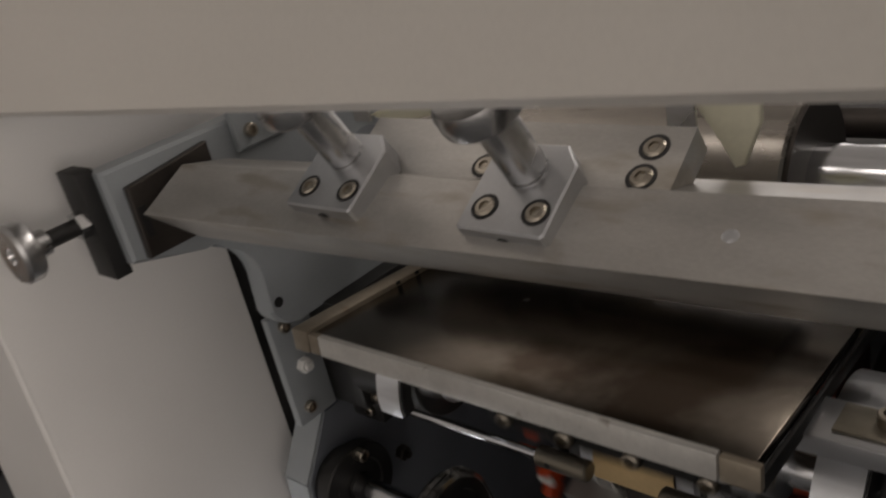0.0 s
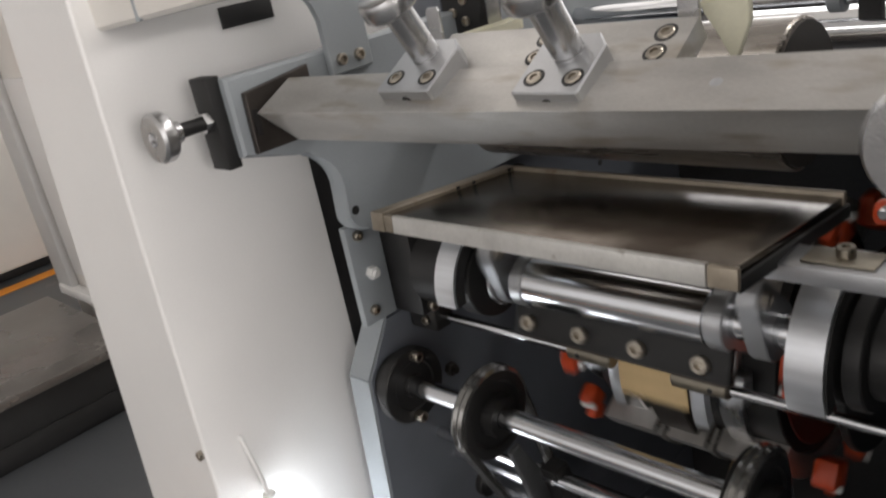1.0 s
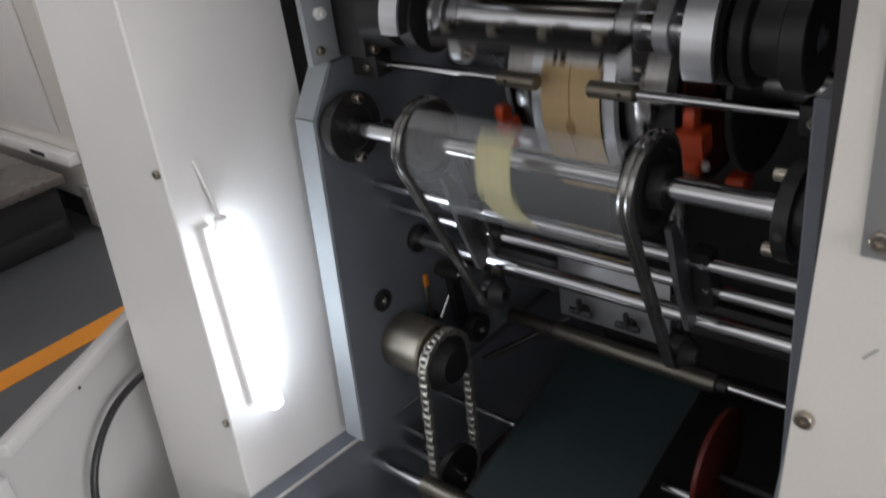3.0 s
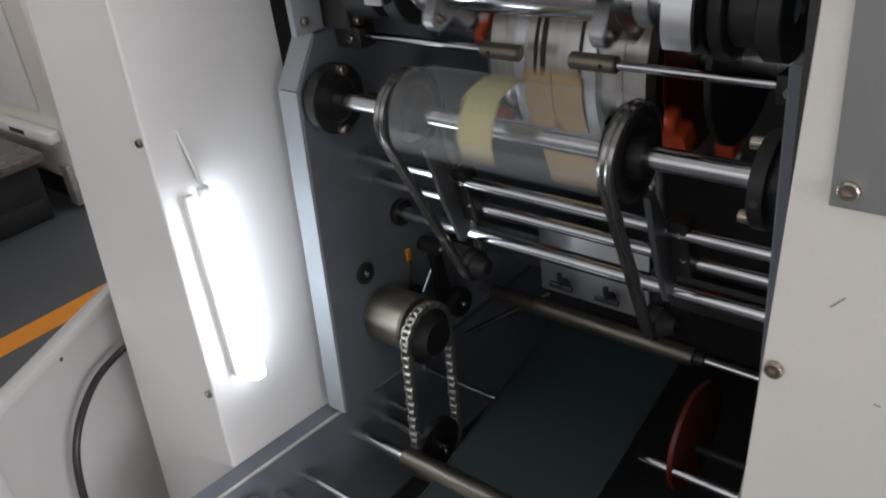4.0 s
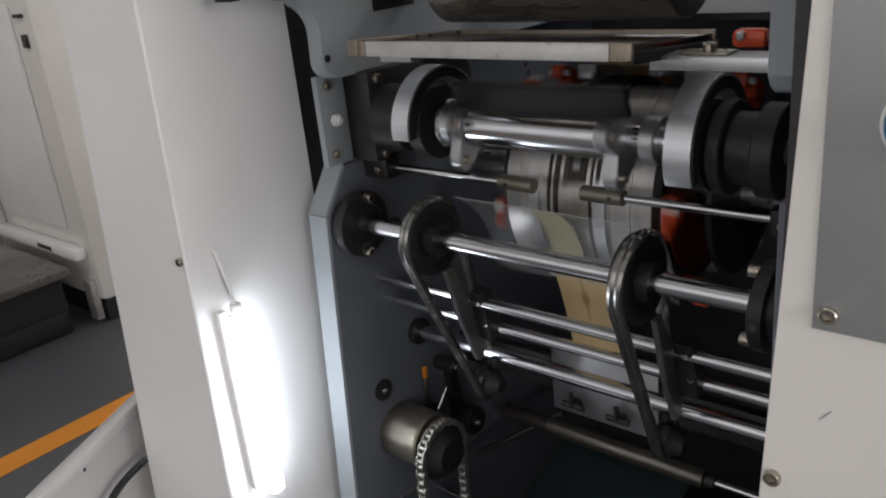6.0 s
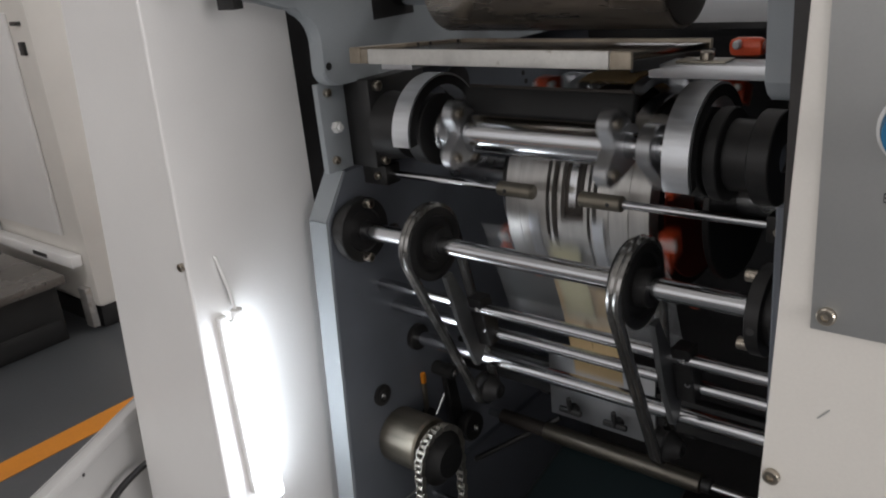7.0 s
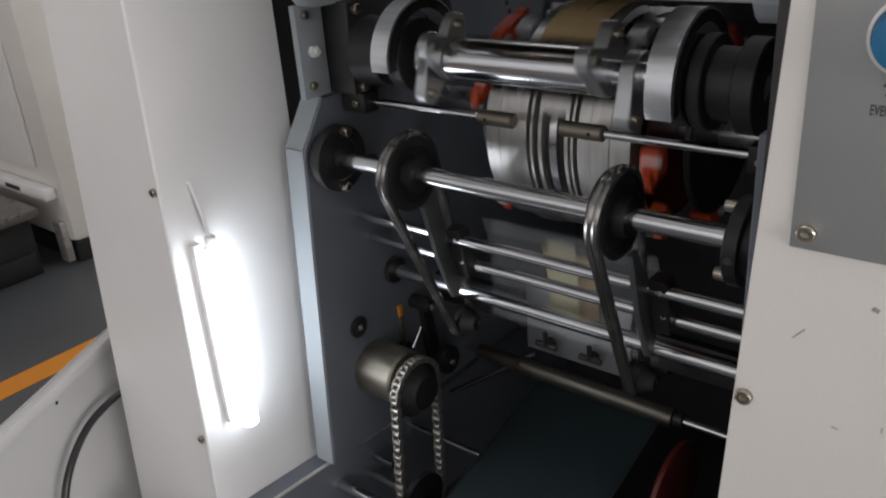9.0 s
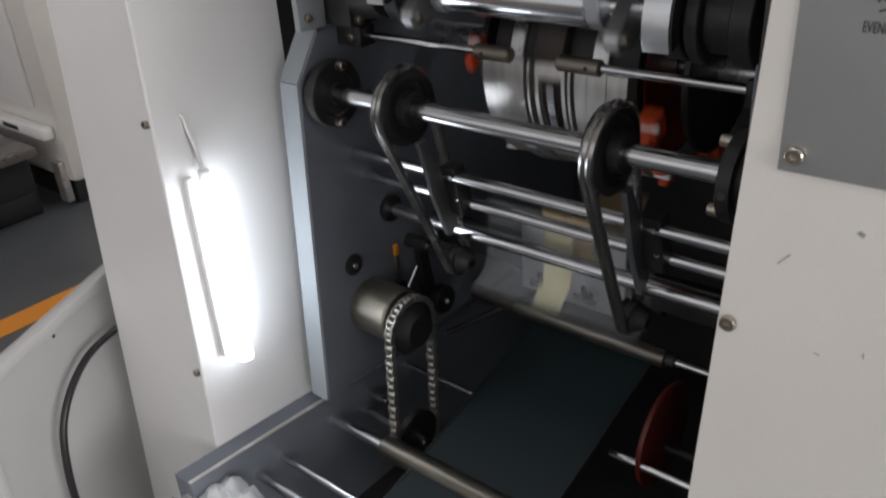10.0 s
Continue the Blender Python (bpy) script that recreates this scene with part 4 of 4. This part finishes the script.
def clamp_block(x0, x1, base):
    """A block on the sloping face of the bar: base is its lower front edge (y, z)."""
    m = Matrix(((1, 0, 0, x0), (0, U30.y, N30.y, base[0]), (0, U30.z, N30.z, base[1]), (0, 0, 0, 1)))
    w = x1 - x0
    o = m @ Vector((w / 2, 0.03, -0.02))
    c = thing("clamp_block", o, "satin aluminium clamp block with a round-headed pin on the bar", "clamp", "clamps on the cutter bar")
    bm = B()
    prism(bm, [(0, 0.002), (0.002, 0), (w - 0.002, 0), (w, 0.002), (w, 0.050), (w - 0.012, 0.064), (0.004, 0.064), (0, 0.060)], -0.022, 0, 0.0012, "xy")
    bm.transform(m)
    part("block", bm, ALU, c, smooth=False)
    for x in (0.0145, w - 0.0115):
        part("counterbore", turned(B(), [(0.0004, 0.0050), (0.0004, 0.0090), (-0.001, 0.0090)], None, n=28, m=m @ Matrix.Translation((x, 0.016, 0))), BLACK, c, "dark counterbore")
        bolt(c, m @ Vector((x, 0.016, -0.0004)), N30, 0.0066, 0.0019)
    bm = turned(B(), [(0, 0), (0, 0.0130), (0.001, 0.0130), (0.0012, 0.0122), (0.003, 0.0122), (0.0032, 0.0130), (0.052, 0.0130), (0.053, 0.024), (0.056, 0.0265), (0.066, 0.0265), (0.071, 0.0235), (0.0715, 0.022), (0.071, 0.0)], None, n=40, m=m @ Matrix.Translation((w / 2, 0.044, 0)))
    part("pin", bm, STEEL, c, "turned steel pin with a round head")
    bm = turned(B(), [(0, 0), (0, 0.0055), (0.001, 0.0055), (0.001, 0)], None, n=16, m=m @ Matrix.Translation((w / 2, 0.0005, -0.012)) @ Matrix.Rotation(radians(90), 4, "X"))
    part("end_hole", bm, BLACK, c, "dark drilled hole")


clamp_block(-0.231, -0.166, (0.434, 1.377))
clamp_block(-0.083, -0.021, (0.441, 1.373))

# second holder plate behind, with screws
hp = thing("holder_plate", (-0.07, 0.52, 1.38), "satin aluminium holder plate with socket screws behind the bar", "plate")
m = Matrix(((1, 0, 0, 0), (0, U30.y, N30.y, 0.488), (0, U30.z, N30.z, 1.382), (0, 0, 0, 1)))
bm = box(B(), (-0.22, -0.02, -0.02), (0.030, 0.048, 0), 0.001)
bm.transform(m)
part("plate", bm, BRUSH, hp)
for x in (0.010, -0.100):
    for v in (0.011, 0.032):
        part("counterbore", turned(B(), [(0.0004, 0.0050), (0.0004, 0.0092), (-0.001, 0.0092)], None, n=28, m=m @ Matrix.Translation((x, v, 0))), BLACK, hp, "dark counterbore")
        bolt(hp, m @ Vector((x, v, -0.0004)), N30, 0.0068, 0.0019)

# big cylinder above the tray
cy = thing("upper_cylinder", (-0.16, 0.69, 1.235), "large dark-ended steel cylinder above the tray", "cylinder")
part("cylinder", rod(B(), (-0.322, 0.69, 1.305), (0.035, 0.69, 1.305), 0.068, 56, 0.002), CYLM, cy)
part("end_plate", rod(B(), (0.0352, 0.69, 1.305), (0.0382, 0.69, 1.305), 0.064, 56, 0.0), BROWN, cy, "dark machined end face")
part("axle", rod(B(), (GX + 0.02, 0.69, 1.305), (0.195, 0.69, 1.305), 0.03), CHROME, cy)

# ---- tray ----
tr = thing("steel_tray", (-0.11, 0.55, 1.22), "shallow oily steel tray with worn rims, tilted to the back", "tray")
TILT = Matrix.Translation((0, 0.453, 1.248)) @ Matrix.Rotation(math.atan(-0.094), 4, "X") @ Matrix.Translation((0, -0.453, -1.248))


def tray_box(lo, hi, bevel):
    bm = box(B(), lo, hi, bevel)
    bm.transform(TILT)
    return bm


part("tray_floor", tray_box((-0.284, 0.460, 1.236), (0.081, 0.653, 1.2452), 0.001), TRAYM, tr, "dark oily tray floor")
part("floor_hole", tray_box((-0.158, 0.578, 1.2451), (-0.153, 0.583, 1.2456), 0.0), BLACK, tr, "small dark hole")
part("front_rim", tray_box((-0.272, 0.453, 1.229), (0.0615, 0.4595, 1.247), 0.0014), RIMW, tr, "pale scraped front rim")
part("rim_end", tray_box((0.062, 0.4533, 1.2293), (0.086, 0.4595, 1.2467), 0.0020), TRAYE, tr, "chipped brownish rim end")
part("rim_corner", tray_box((-0.2843, 0.4533, 1.2293), (-0.2725, 0.4595, 1.2467), 0.0012), TRAYE, tr, "bare brownish rim corner")
part("side_rim", tray_box((-0.303, 0.452, 1.229), (-0.2845, 0.662, 1.249), 0.0015), TRAYE, tr, "worn brownish side rim")
part("back_rim", tray_box((-0.284, 0.6535, 1.226), (0.082, 0.661, 1.2495), 0.0015), TRAYE, tr, "worn brownish back rim")
# end rim coloured black in place of the shade at the open end
part("end_rim", tray_box((0.0815, 0.46, 1.226), (0.085, 0.661, 1.2380), 0.0008), BARB, tr, "low end rim, blackened for the shade at the tray's open end")
for y in (0.56, 0.585, 0.645):
    part("rim_hole", tray_box((-0.2849, y, 1.2455), (-0.2842, y + 0.005, 1.2488), 0.0), BLACK, tr, "dark screw hole")
lg = thing("tray_ledge", (0.14, 0.54, 1.20), "grey steel ledge that carries the tray", "ledge")
part("ledge", box(B(), (0.072, 0.516, 1.210), (0.1975, 0.556, 1.224), 0.001), ALU, lg)
part("washer_plate", box(B(), (0.098, 0.524, 1.2242), (0.150, 0.552, 1.2262), 0.0006), BRONZE, lg, "thin steel plate under the screw")
bolt(lg, (0.125, 0.540, 1.2262), (0, 0, 1), 0.007, 0.008)
solid("tray_support", box(B(), (-0.295, 0.498, 1.214), (-0.242, 0.56, 1.2225), 0.001), ALU, "grey flat support bar under the tray", "bar")

rlv = thing("red_lever", (0.15, 0.63, 1.23), "red plastic lever with a pale pin beside the tray", "lever")
part("lever_body", box(B(), (0.112, 0.624, 1.214), (0.150, 0.646, 1.234), 0.007), ORANGE, rlv)
part("lever_stem", rod(B(), (0.148, 0.634, 1.224), (0.188, 0.634, 1.224), 0.007, 16), REDD, rlv)
part("lever_pin", rod(B(), (0.124, 0.618, 1.228), (0.124, 0.630, 1.228), 0.005, 14), ALU, rlv, "pale pin")

# ---- adjuster at the bar's left end ----
ad = thing("bar_adjuster", (-0.45, 0.40, 1.30), "black adjuster bracket with a knurled steel knob", "adjuster")
part("bracket", box(B(), (-0.470, 0.388, 1.305), (-0.436, 0.404, 1.402), 0.001), BARB, ad)
part("slide_plate", prism(B(), [(0.414, 1.316), (0.416, 1.380), (0.500, 1.390), (0.500, 1.316)], -0.4235, -0.415, 0.001), BROWN, ad, "browned sliding plate")
part("slot", box(B(), (-0.4152, 0.418, 1.334), (-0.4142, 0.425, 1.362)), BLACK, ad, "dark slot")
part("spindle", rod(B(), (-0.450, 0.345, 1.358), (-0.450, 0.445, 1.358), 0.0075, 18), BLACK, ad, "black threaded spindle")
nut = B()
turned(nut, [(0, 0), (0, 0.012), (0.010, 0.012), (0.010, 0)], None, n=6, m=Matrix.Translation((-0.450, 0.388, 1.358)) @ Matrix.Rotation(radians(90), 4, "X"))
part("nut", nut, STEEL, ad, "zinc-plated nut")
kb = B()
turned(kb, [(0, 0), (0, 0.011), (0.012, 0.012), (0.013, 0.024), (0.016, 0.026), (0.026, 0.026), (0.029, 0.023), (0.029, 0.008), (0.024, 0.007), (0.024, 0)], None, n=18, m=Matrix.Translation((-0.450, 0.352, 1.358)) @ Matrix.Rotation(radians(90), 4, "X"))
part("knob", kb, STEEL, ad, "knurled steel knob")
rk = thing("right_adjuster", (0.225, 0.35, 1.34), "round steel knob with a dark centre on the front", "adjuster")
part("knob", turned(B(), [(0, 0), (0, 0.028), (0.004, 0.030), (0.022, 0.030), (0.026, 0.027), (0.026, 0.010), (0.020, 0.009), (0.020, 0)], None, n=36, m=Matrix.Translation((0.234, 0.366, 1.375)) @ Matrix.Rotation(radians(90), 4, "X")), STEEL, rk)
part("centre_hole", turned(B(), [(0.0262, 0.0095), (0.0266, 0.009), (0.0266, 0)], None, n=24, m=Matrix.Translation((0.234, 0.366, 1.375)) @ Matrix.Rotation(radians(90), 4, "X")), BLACK, rk, "dark centre hole")
part("spindle", rod(B(), (0.234, 0.366, 1.375), (0.234, 0.47, 1.375), 0.0075, 18), BLACK, rk)

# ---- open door of the left cabinet ----
dr = thing("open_cabinet_door", (-0.84, 0.2, 0.05), "open white sheet-metal cabinet door with a black cord behind", "door")
e1, e2 = Vector((-0.9136, 0.3704, 0)), Vector((-0.716, -0.006, 0))
dv = (e2 - e1).normalized()
dm = Matrix(((dv.x, -dv.y, 0, e1.x), (dv.y, dv.x, 0, e1.y), (0, 0, 1, 0), (0, 0, 0, 1)))
ln = (e2 - e1).length
bm = prism(B(), [(0, 0.06), (ln, 0.06), (ln, 0.57), (ln - 0.012, 0.598), (ln - 0.04, 0.61), (0, 0.61)], -0.002, 0, 0.0, "xz")
bm.transform(dm)
# white door coloured greyer, its inside shade in the colour
part("door_sheet", bm, DOORP, dr)
bm = box(B(), (0, 0.0002, 0.588), (ln - 0.04, 0.022, 0.610), 0.003)
bm.transform(dm)
part("top_flange", bm, DOORP, dr, "folded top edge")
bm = box(B(), (ln - 0.02, 0.0002, 0.06), (ln, 0.022, 0.572), 0.003)
bm.transform(dm)
part("side_flange", bm, DOORP, dr, "folded side edge")
bm = B()
turned(bm, [(0, 0), (0, 0.0035), (0.0006, 0.0035), (0.0006, 0)], None, n=14, m=dm @ Matrix.Translation((0.195, 0.0002, 0.566)) @ Matrix.Rotation(radians(-90), 4, "X"))
part("rivet_hole", bm, BLACK, dr, "small dark hole")

# ---- sponge stripper parts on the upper cylinder ----
PADS = (([(0.007, 1.409), (0.046, 1.413), (0.048, 1.408), (0.048, 1.394), (0.037, 1.367), (0.031, 1.365), (0.020, 1.389), (0.012, 1.400)], 0.009, 0.026, 0.002, "cream sponge pad folded over a steel strip"),
        ([(-0.276, 1.392), (-0.190, 1.405), (-0.172, 1.410), (-0.172, 1.399), (-0.250, 1.385)], -0.238, -0.221, -0.269, "long cream sponge pad over a steel strip"))
for outl, sx0, sx1, tx, lab in PADS:
    sg = thing("sponge_stripper", (outl[0][0], 0.58, 1.37), lab, "sponge", "sponge pads")
    part("pad", prism(B(), outl, 0.570, 0.576, 0.001, "xz"), CREAM, sg)
    x0, x1, z0, z1 = outl[0][0], outl[1][0], outl[0][1], outl[1][1]
    bm = B()
    vs = [bm.verts.new(p) for p in ((x0, 0.570, z0), (x1, 0.570, z1), (x1, 0.606, z1 + 0.004), (x0, 0.606, z0 + 0.002))]
    bm.faces.new(vs)
    bmesh.ops.solidify(bm, geom=bm.faces[:], thickness=-0.004)
    part("flap", bm, CREAM, sg, "upper flap of the pad")
    part("strip", box(B(), (sx0, 0.600, 1.400), (sx1, 0.6035, 1.52), 0.0008), STEEL, sg, "bent steel strip")
    part("tab", prism(B(), [(tx, 1.395), (tx + 0.018, 1.395), (tx + 0.018, 1.425), (tx + 0.015, 1.429), (tx + 0.003, 1.429), (tx, 1.425)], 0.547, 0.550, 0.0005, "xz"), STEEL, sg, "steel tab")
bx = thing("sensor_box", (-0.43, 0.75, 1.37), "grey and black sensor box with screws behind the bar", "sensor")
part("grey_case", box(B(), (-0.505, 0.745, 1.36), (-0.446, 0.785, 1.422), 0.002), GREYD, bx)
part("black_case", prism(B(), [(-0.4455, 1.36), (-0.4455, 1.425), (-0.395, 1.428), (-0.372, 1.412), (-0.39, 1.36)], 0.745, 0.785, 0.002, "xz"), BLACK, bx)
for x, z in ((-0.405, 1.410), (-0.425, 1.395), (-0.405, 1.384)):
    bolt(bx, (x, 0.745, z), (0, -1, 0), 0.006, 0.004)
for y, z, r, lab in ((1.0, 1.340, 0.012, "polished rail with grey clamps behind the cylinder"), (0.96, 1.302, 0.016, "thick polished rail behind the cylinder"), (0.90, 1.275, 0.014, "dark polished rail low behind the cylinder")):
    rl = thing("rear_rail", (-0.1, y, z - r), lab, "rail", "rear rails")
    part("rail", rod(B(), (GX + 0.02, y, z), (0.195, y, z), r, 24), CHROME if z > 1.29 else BROWN, rl)
    if r < 0.013:
        for x in (-0.185, -0.06, 0.02, 0.09):
            part("clamp", ring(B(), (0, y, z), 0.020, 0.012, x, x + 0.018, n=28), GREY, rl, "grey clamp ring")
        part("clip", box(B(), (-0.02, y - 0.03, z - 0.03), (0.005, y - 0.012, z + 0.05), 0.003), BLACK, rl, "black clip")
solid("rear_machine_cover", box(B(), (-1.6, 2.1, 0), (1.6, 2.3, 0.80), 0.02), HOODW, "pale enamelled cover of the machine's rear part", "cover")

# ---- cord, wrap and print ----
def smooth_line(pts, k=5):
    """More points on a soft curve through the given ones."""
    pts = [Vector(p) for p in pts]
    out = []
    for i in range(len(pts) - 1):
        a, b, c, d = pts[max(i - 1, 0)], pts[i], pts[i + 1], pts[min(i + 2, len(pts) - 1)]
        for j in range(k):
            u = j / k
            out.append(0.5 * (2 * b + (c - a) * u + (2 * a - 5 * b + 4 * c - d) * u * u + (3 * b - a - 3 * c + d) * u ** 3))
    return out + [pts[-1]]


cd = thing("black_cord", (-0.80, 0.25, 0.05), "thick black cord looping down inside the open door", "cord")
part("cord", tube(B(), smooth_line([(-0.935, 0.392, 0.445), (-0.905, 0.375, 0.472), (-0.868, 0.345, 0.494), (-0.841, 0.306, 0.509), (-0.802, 0.234, 0.511), (-0.772, 0.177, 0.484), (-0.753, 0.140, 0.437), (-0.743, 0.122, 0.367), (-0.741, 0.117, 0.291), (-0.742, 0.117, 0.20), (-0.746, 0.12, 0.05)]), 0.0066, 12), RUBBER, cd)
wb = thing("wrapped_box", (-0.43, 0.24, 0.12), "white box corner wrapped in crumpled clear film", "box")
part("box", box(B(), (-0.505, 0.12, 0.12), (-0.385, 0.262, 0.375), 0.006), WHITEP, wb)
bm = B()
bmesh.ops.create_grid(bm, x_segments=26, y_segments=26, size=0.5)
for v in bm.verts:
    x, y = v.co.x * 0.15 - 0.440, v.co.y * 0.17 + 0.192
    e = max(abs(v.co.x), abs(v.co.y)) * 2
    v.co = Vector((x, y, 0.385 + 0.016 * noise.noise(Vector((x * 42, y * 42, 0))) + 0.008 * noise.noise(Vector((x * 120, y * 120, 3))) - 0.03 * max(0, e - 0.8) * 5 * 0.4))
part("wrap", bm, WRAP, wb, "crumpled clear film")


def lettering(text, at, high, parent, narrow=1.0):
    c = bpy.data.curves.new("print", "FONT")
    c.body, c.size, c.extrude = text, high, 0.00015
    tmp = bpy.data.objects.new("print", c)
    scene.collection.objects.link(tmp)
    dg = bpy.context.evaluated_depsgraph_get()
    dg.update()
    me = bpy.data.meshes.new_from_object(tmp.evaluated_get(dg))
    bpy.data.objects.remove(tmp)
    me.materials.clear()
    me.materials.append(INK)
    ob = new("print", me)
    ob.parent = parent
    ob.matrix_basis = Matrix.Translation(Vector(at) - ORIGIN[parent.name]) @ Matrix.Rotation(radians(90), 4, "X") @ Matrix.Diagonal((narrow, 1, 1, 1))
    return ob


lettering("EVENING", (0.3690, RY - 0.0022, 1.2030), 0.0085, rp, 0.55)
lettering("\u5300", (0.3735, RY - 0.0022, 1.2135), 0.015, rp)

# ---- pouch and paper carried round in narrow strips, so that they bend ----
STRIPS, STRIP = 11, 0.0150
pouch = thing("film_pouch", (-0.125, 0, 0), "clear plastic pouch with a yellow tissue strip, carried by the belts", "pouch")
FILMS = []
for k in range(STRIPS):
    h = STRIP / 2 + 0.0006
    st = part("film_strip", box(B(), (-0.268, -0.0006, -h), (0.030, 0.0006, h)), FILM, pouch, smooth=False)
    if 1 <= k <= STRIPS - 2:
        w = 0.003 * math.sin(k * 2.1)
        part("tissue", box(B(), (-0.156 + w, -0.0016, -h), (-0.106 + w * 0.6, -0.0009, h)), TAPE, st, "pale yellow tissue", smooth=False)
    if k in (0, STRIPS - 1):
        part("seam", box(B(), (-0.268, -0.0016, -0.003), (0.030, -0.0009, 0.003)), WRAP, st, "folded film seam", smooth=False)
    FILMS.append(st)
SHEETS = []
for half in range(2):
    sheet = thing("kraft_blank", (-0.127, 0, 0), "brown kraft paper blank with a centre crease, carried by the drum", "paper", "kraft blanks")
    rows_of = []
    for k in range(9):
        h = 0.0108
        st = part("paper_strip", box(B(), (-0.170, -0.0007, -h), (-0.084, 0.0007, h)), KRAFT, sheet, smooth=False)
        if k > 2:
            part("crease", box(B(), (-0.1288, 0.0006, -h), (-0.1270, 0.0012, h)), KRAFTD, st, "dark crease in the paper", smooth=False)
        if k in (4, 5):
            part("fold_mark", prism(B(), [(-0.1275 + 0.007 * math.cos(a), h * (1 if k == 5 else -1) + 0.014 * math.sin(a) * (-1 if k == 5 else 1)) for a in [math.pi * q / 8 for q in range(9)]], 0.0008, 0.0014, 0, "xz"), KRAFTD, st, "dark oval fold mark", smooth=False)
        rows_of.append(st)
    SHEETS.append(rows_of)

# ---- what moves ----
PERIOD = 0.48
POUCH_AT = 0.238  # metres past the lower pulleys, middle of the pouch at 7.3 s
PAPER_AT = 0.527  # middle of the paper at 7.8 s


def rotor_rows():
    rows, t = [], 0.0
    while t < 10.0001:
        a = -27 + 360 / PERIOD * (t - 7.3)
        rows.append((t, Matrix.Translation((-0.12, RA.y, RA.z)) @ Matrix.Rotation(radians(-a), 4, "X")))
        t += 1 / 15
    return rows


def drum_rows():
    rows, t = [], 0.0
    while t < 10.0001:
        b = 12 + 180 / PERIOD * (t - 7.8)
        rows.append((t, Matrix.Translation((-0.11, DA.y, DA.z)) @ Matrix.Rotation(radians(b), 4, "X")))
        t += 1 / 15
    return rows


def closed_way(points, k=14):
    """Even places round a closed soft line through (y, z) points."""
    pts, n = [Vector(p) for p in points], len(points)
    fine = []
    for i in range(n):
        a, b, c, d = pts[i - 1], pts[i], pts[(i + 1) % n], pts[(i + 2) % n]
        for q in range(k):
            u = q / k
            fine.append(0.5 * (2 * b + (c - a) * u + (2 * a - 5 * b + 4 * c - d) * u * u + (3 * b - a - 3 * c + d) * u ** 3))
    acc = [0.0]
    for p, q in zip(fine, fine[1:] + fine[:1]):
        acc.append(acc[-1] + (q - p).length)
    return fine + fine[:1], acc


def on_way(way, s):
    """Place and heading at s, metres along a closed line."""
    fine, acc = way
    s %= acc[-1]
    i = max(0, min(len(fine) - 2, bisect(acc, s)))
    u = (s - acc[i]) / max(1e-9, acc[i + 1] - acc[i])
    p = fine[i].lerp(fine[i + 1], u)
    d = fine[i + 1] - fine[i]
    return p, math.atan2(d.y, d.x)


def bisect(acc, s):
    lo, hi = 0, len(acc) - 1
    while hi - lo > 1:
        mid = (lo + hi) // 2
        lo, hi = (mid, hi) if acc[mid] <= s else (lo, mid)
    return lo


# up before the belts, over the pulleys, down before the drum and back under the lower pulleys
POUCH_WAY = closed_way([(0.634, 0.662), (0.594, 0.760), (0.544, 0.860), (0.497, 0.925), (0.488, 0.965), (0.508, 1.006), (0.552, 1.020), (0.602, 0.998),
                        (0.646, 0.955), (0.664, 0.905), (0.684, 0.850), (0.702, 0.790), (0.708, 0.720), (0.700, 0.655), (0.672, 0.622), (0.646, 0.632)])
# down the face of the drum, straight on behind the shafts, and back round behind the drum
R = DR + 0.0035
PAPER_WAY = closed_way([(DA.y - R * math.cos(radians(a)), DA.z - R * math.sin(radians(a))) for a in range(-170, 31, 20)]
                       + [(0.690, 0.860), (0.712, 0.790), (0.730, 0.720), (0.745, 0.665), (0.790, 0.645), (0.870, 0.690), (0.960, 0.760), (1.005, 0.860), (1.012, 0.935)])


def strip_rows(way, along):
    """Rows for one strip that goes round the way, along(t) metres on it."""
    rows, t = [], 0.0
    while t < 10.0001:
        p, an = on_way(way, along(t))
        rows.append((t, Matrix.Translation((0, p.x, p.y)) @ Matrix.Rotation(an - math.pi / 2, 4, "X")))
        t += 1 / 60
    return rows


PAPER_SPEED = R * math.pi / PERIOD


def paper_along(t):
    """With the drum down to the shafts, then quicker back."""
    t %= 2 * PERIOD
    if t < 0.757:
        return PAPER_SPEED * t
    return PAPER_SPEED * 0.757 + (PAPER_WAY[1][-1] - PAPER_SPEED * 0.757) * (t - 0.757) / (2 * PERIOD - 0.757)


def motions():
    walk(rotor, rotor_rows())
    walk(drum, drum_rows())
    whole = POUCH_WAY[1][-1]
    for k, st in enumerate(FILMS):
        walk(st, strip_rows(POUCH_WAY, lambda t: POUCH_AT + (k - STRIPS // 2) * STRIP + (t - 7.3) / PERIOD * whole))
    for half, rows_of in enumerate(SHEETS):
        for k, st in enumerate(rows_of):
            walk(st, strip_rows(PAPER_WAY, lambda t: paper_along(t - 7.8 + half * PERIOD + (PAPER_AT + (4 - k) * 0.0208) / PAPER_SPEED)))


motions()
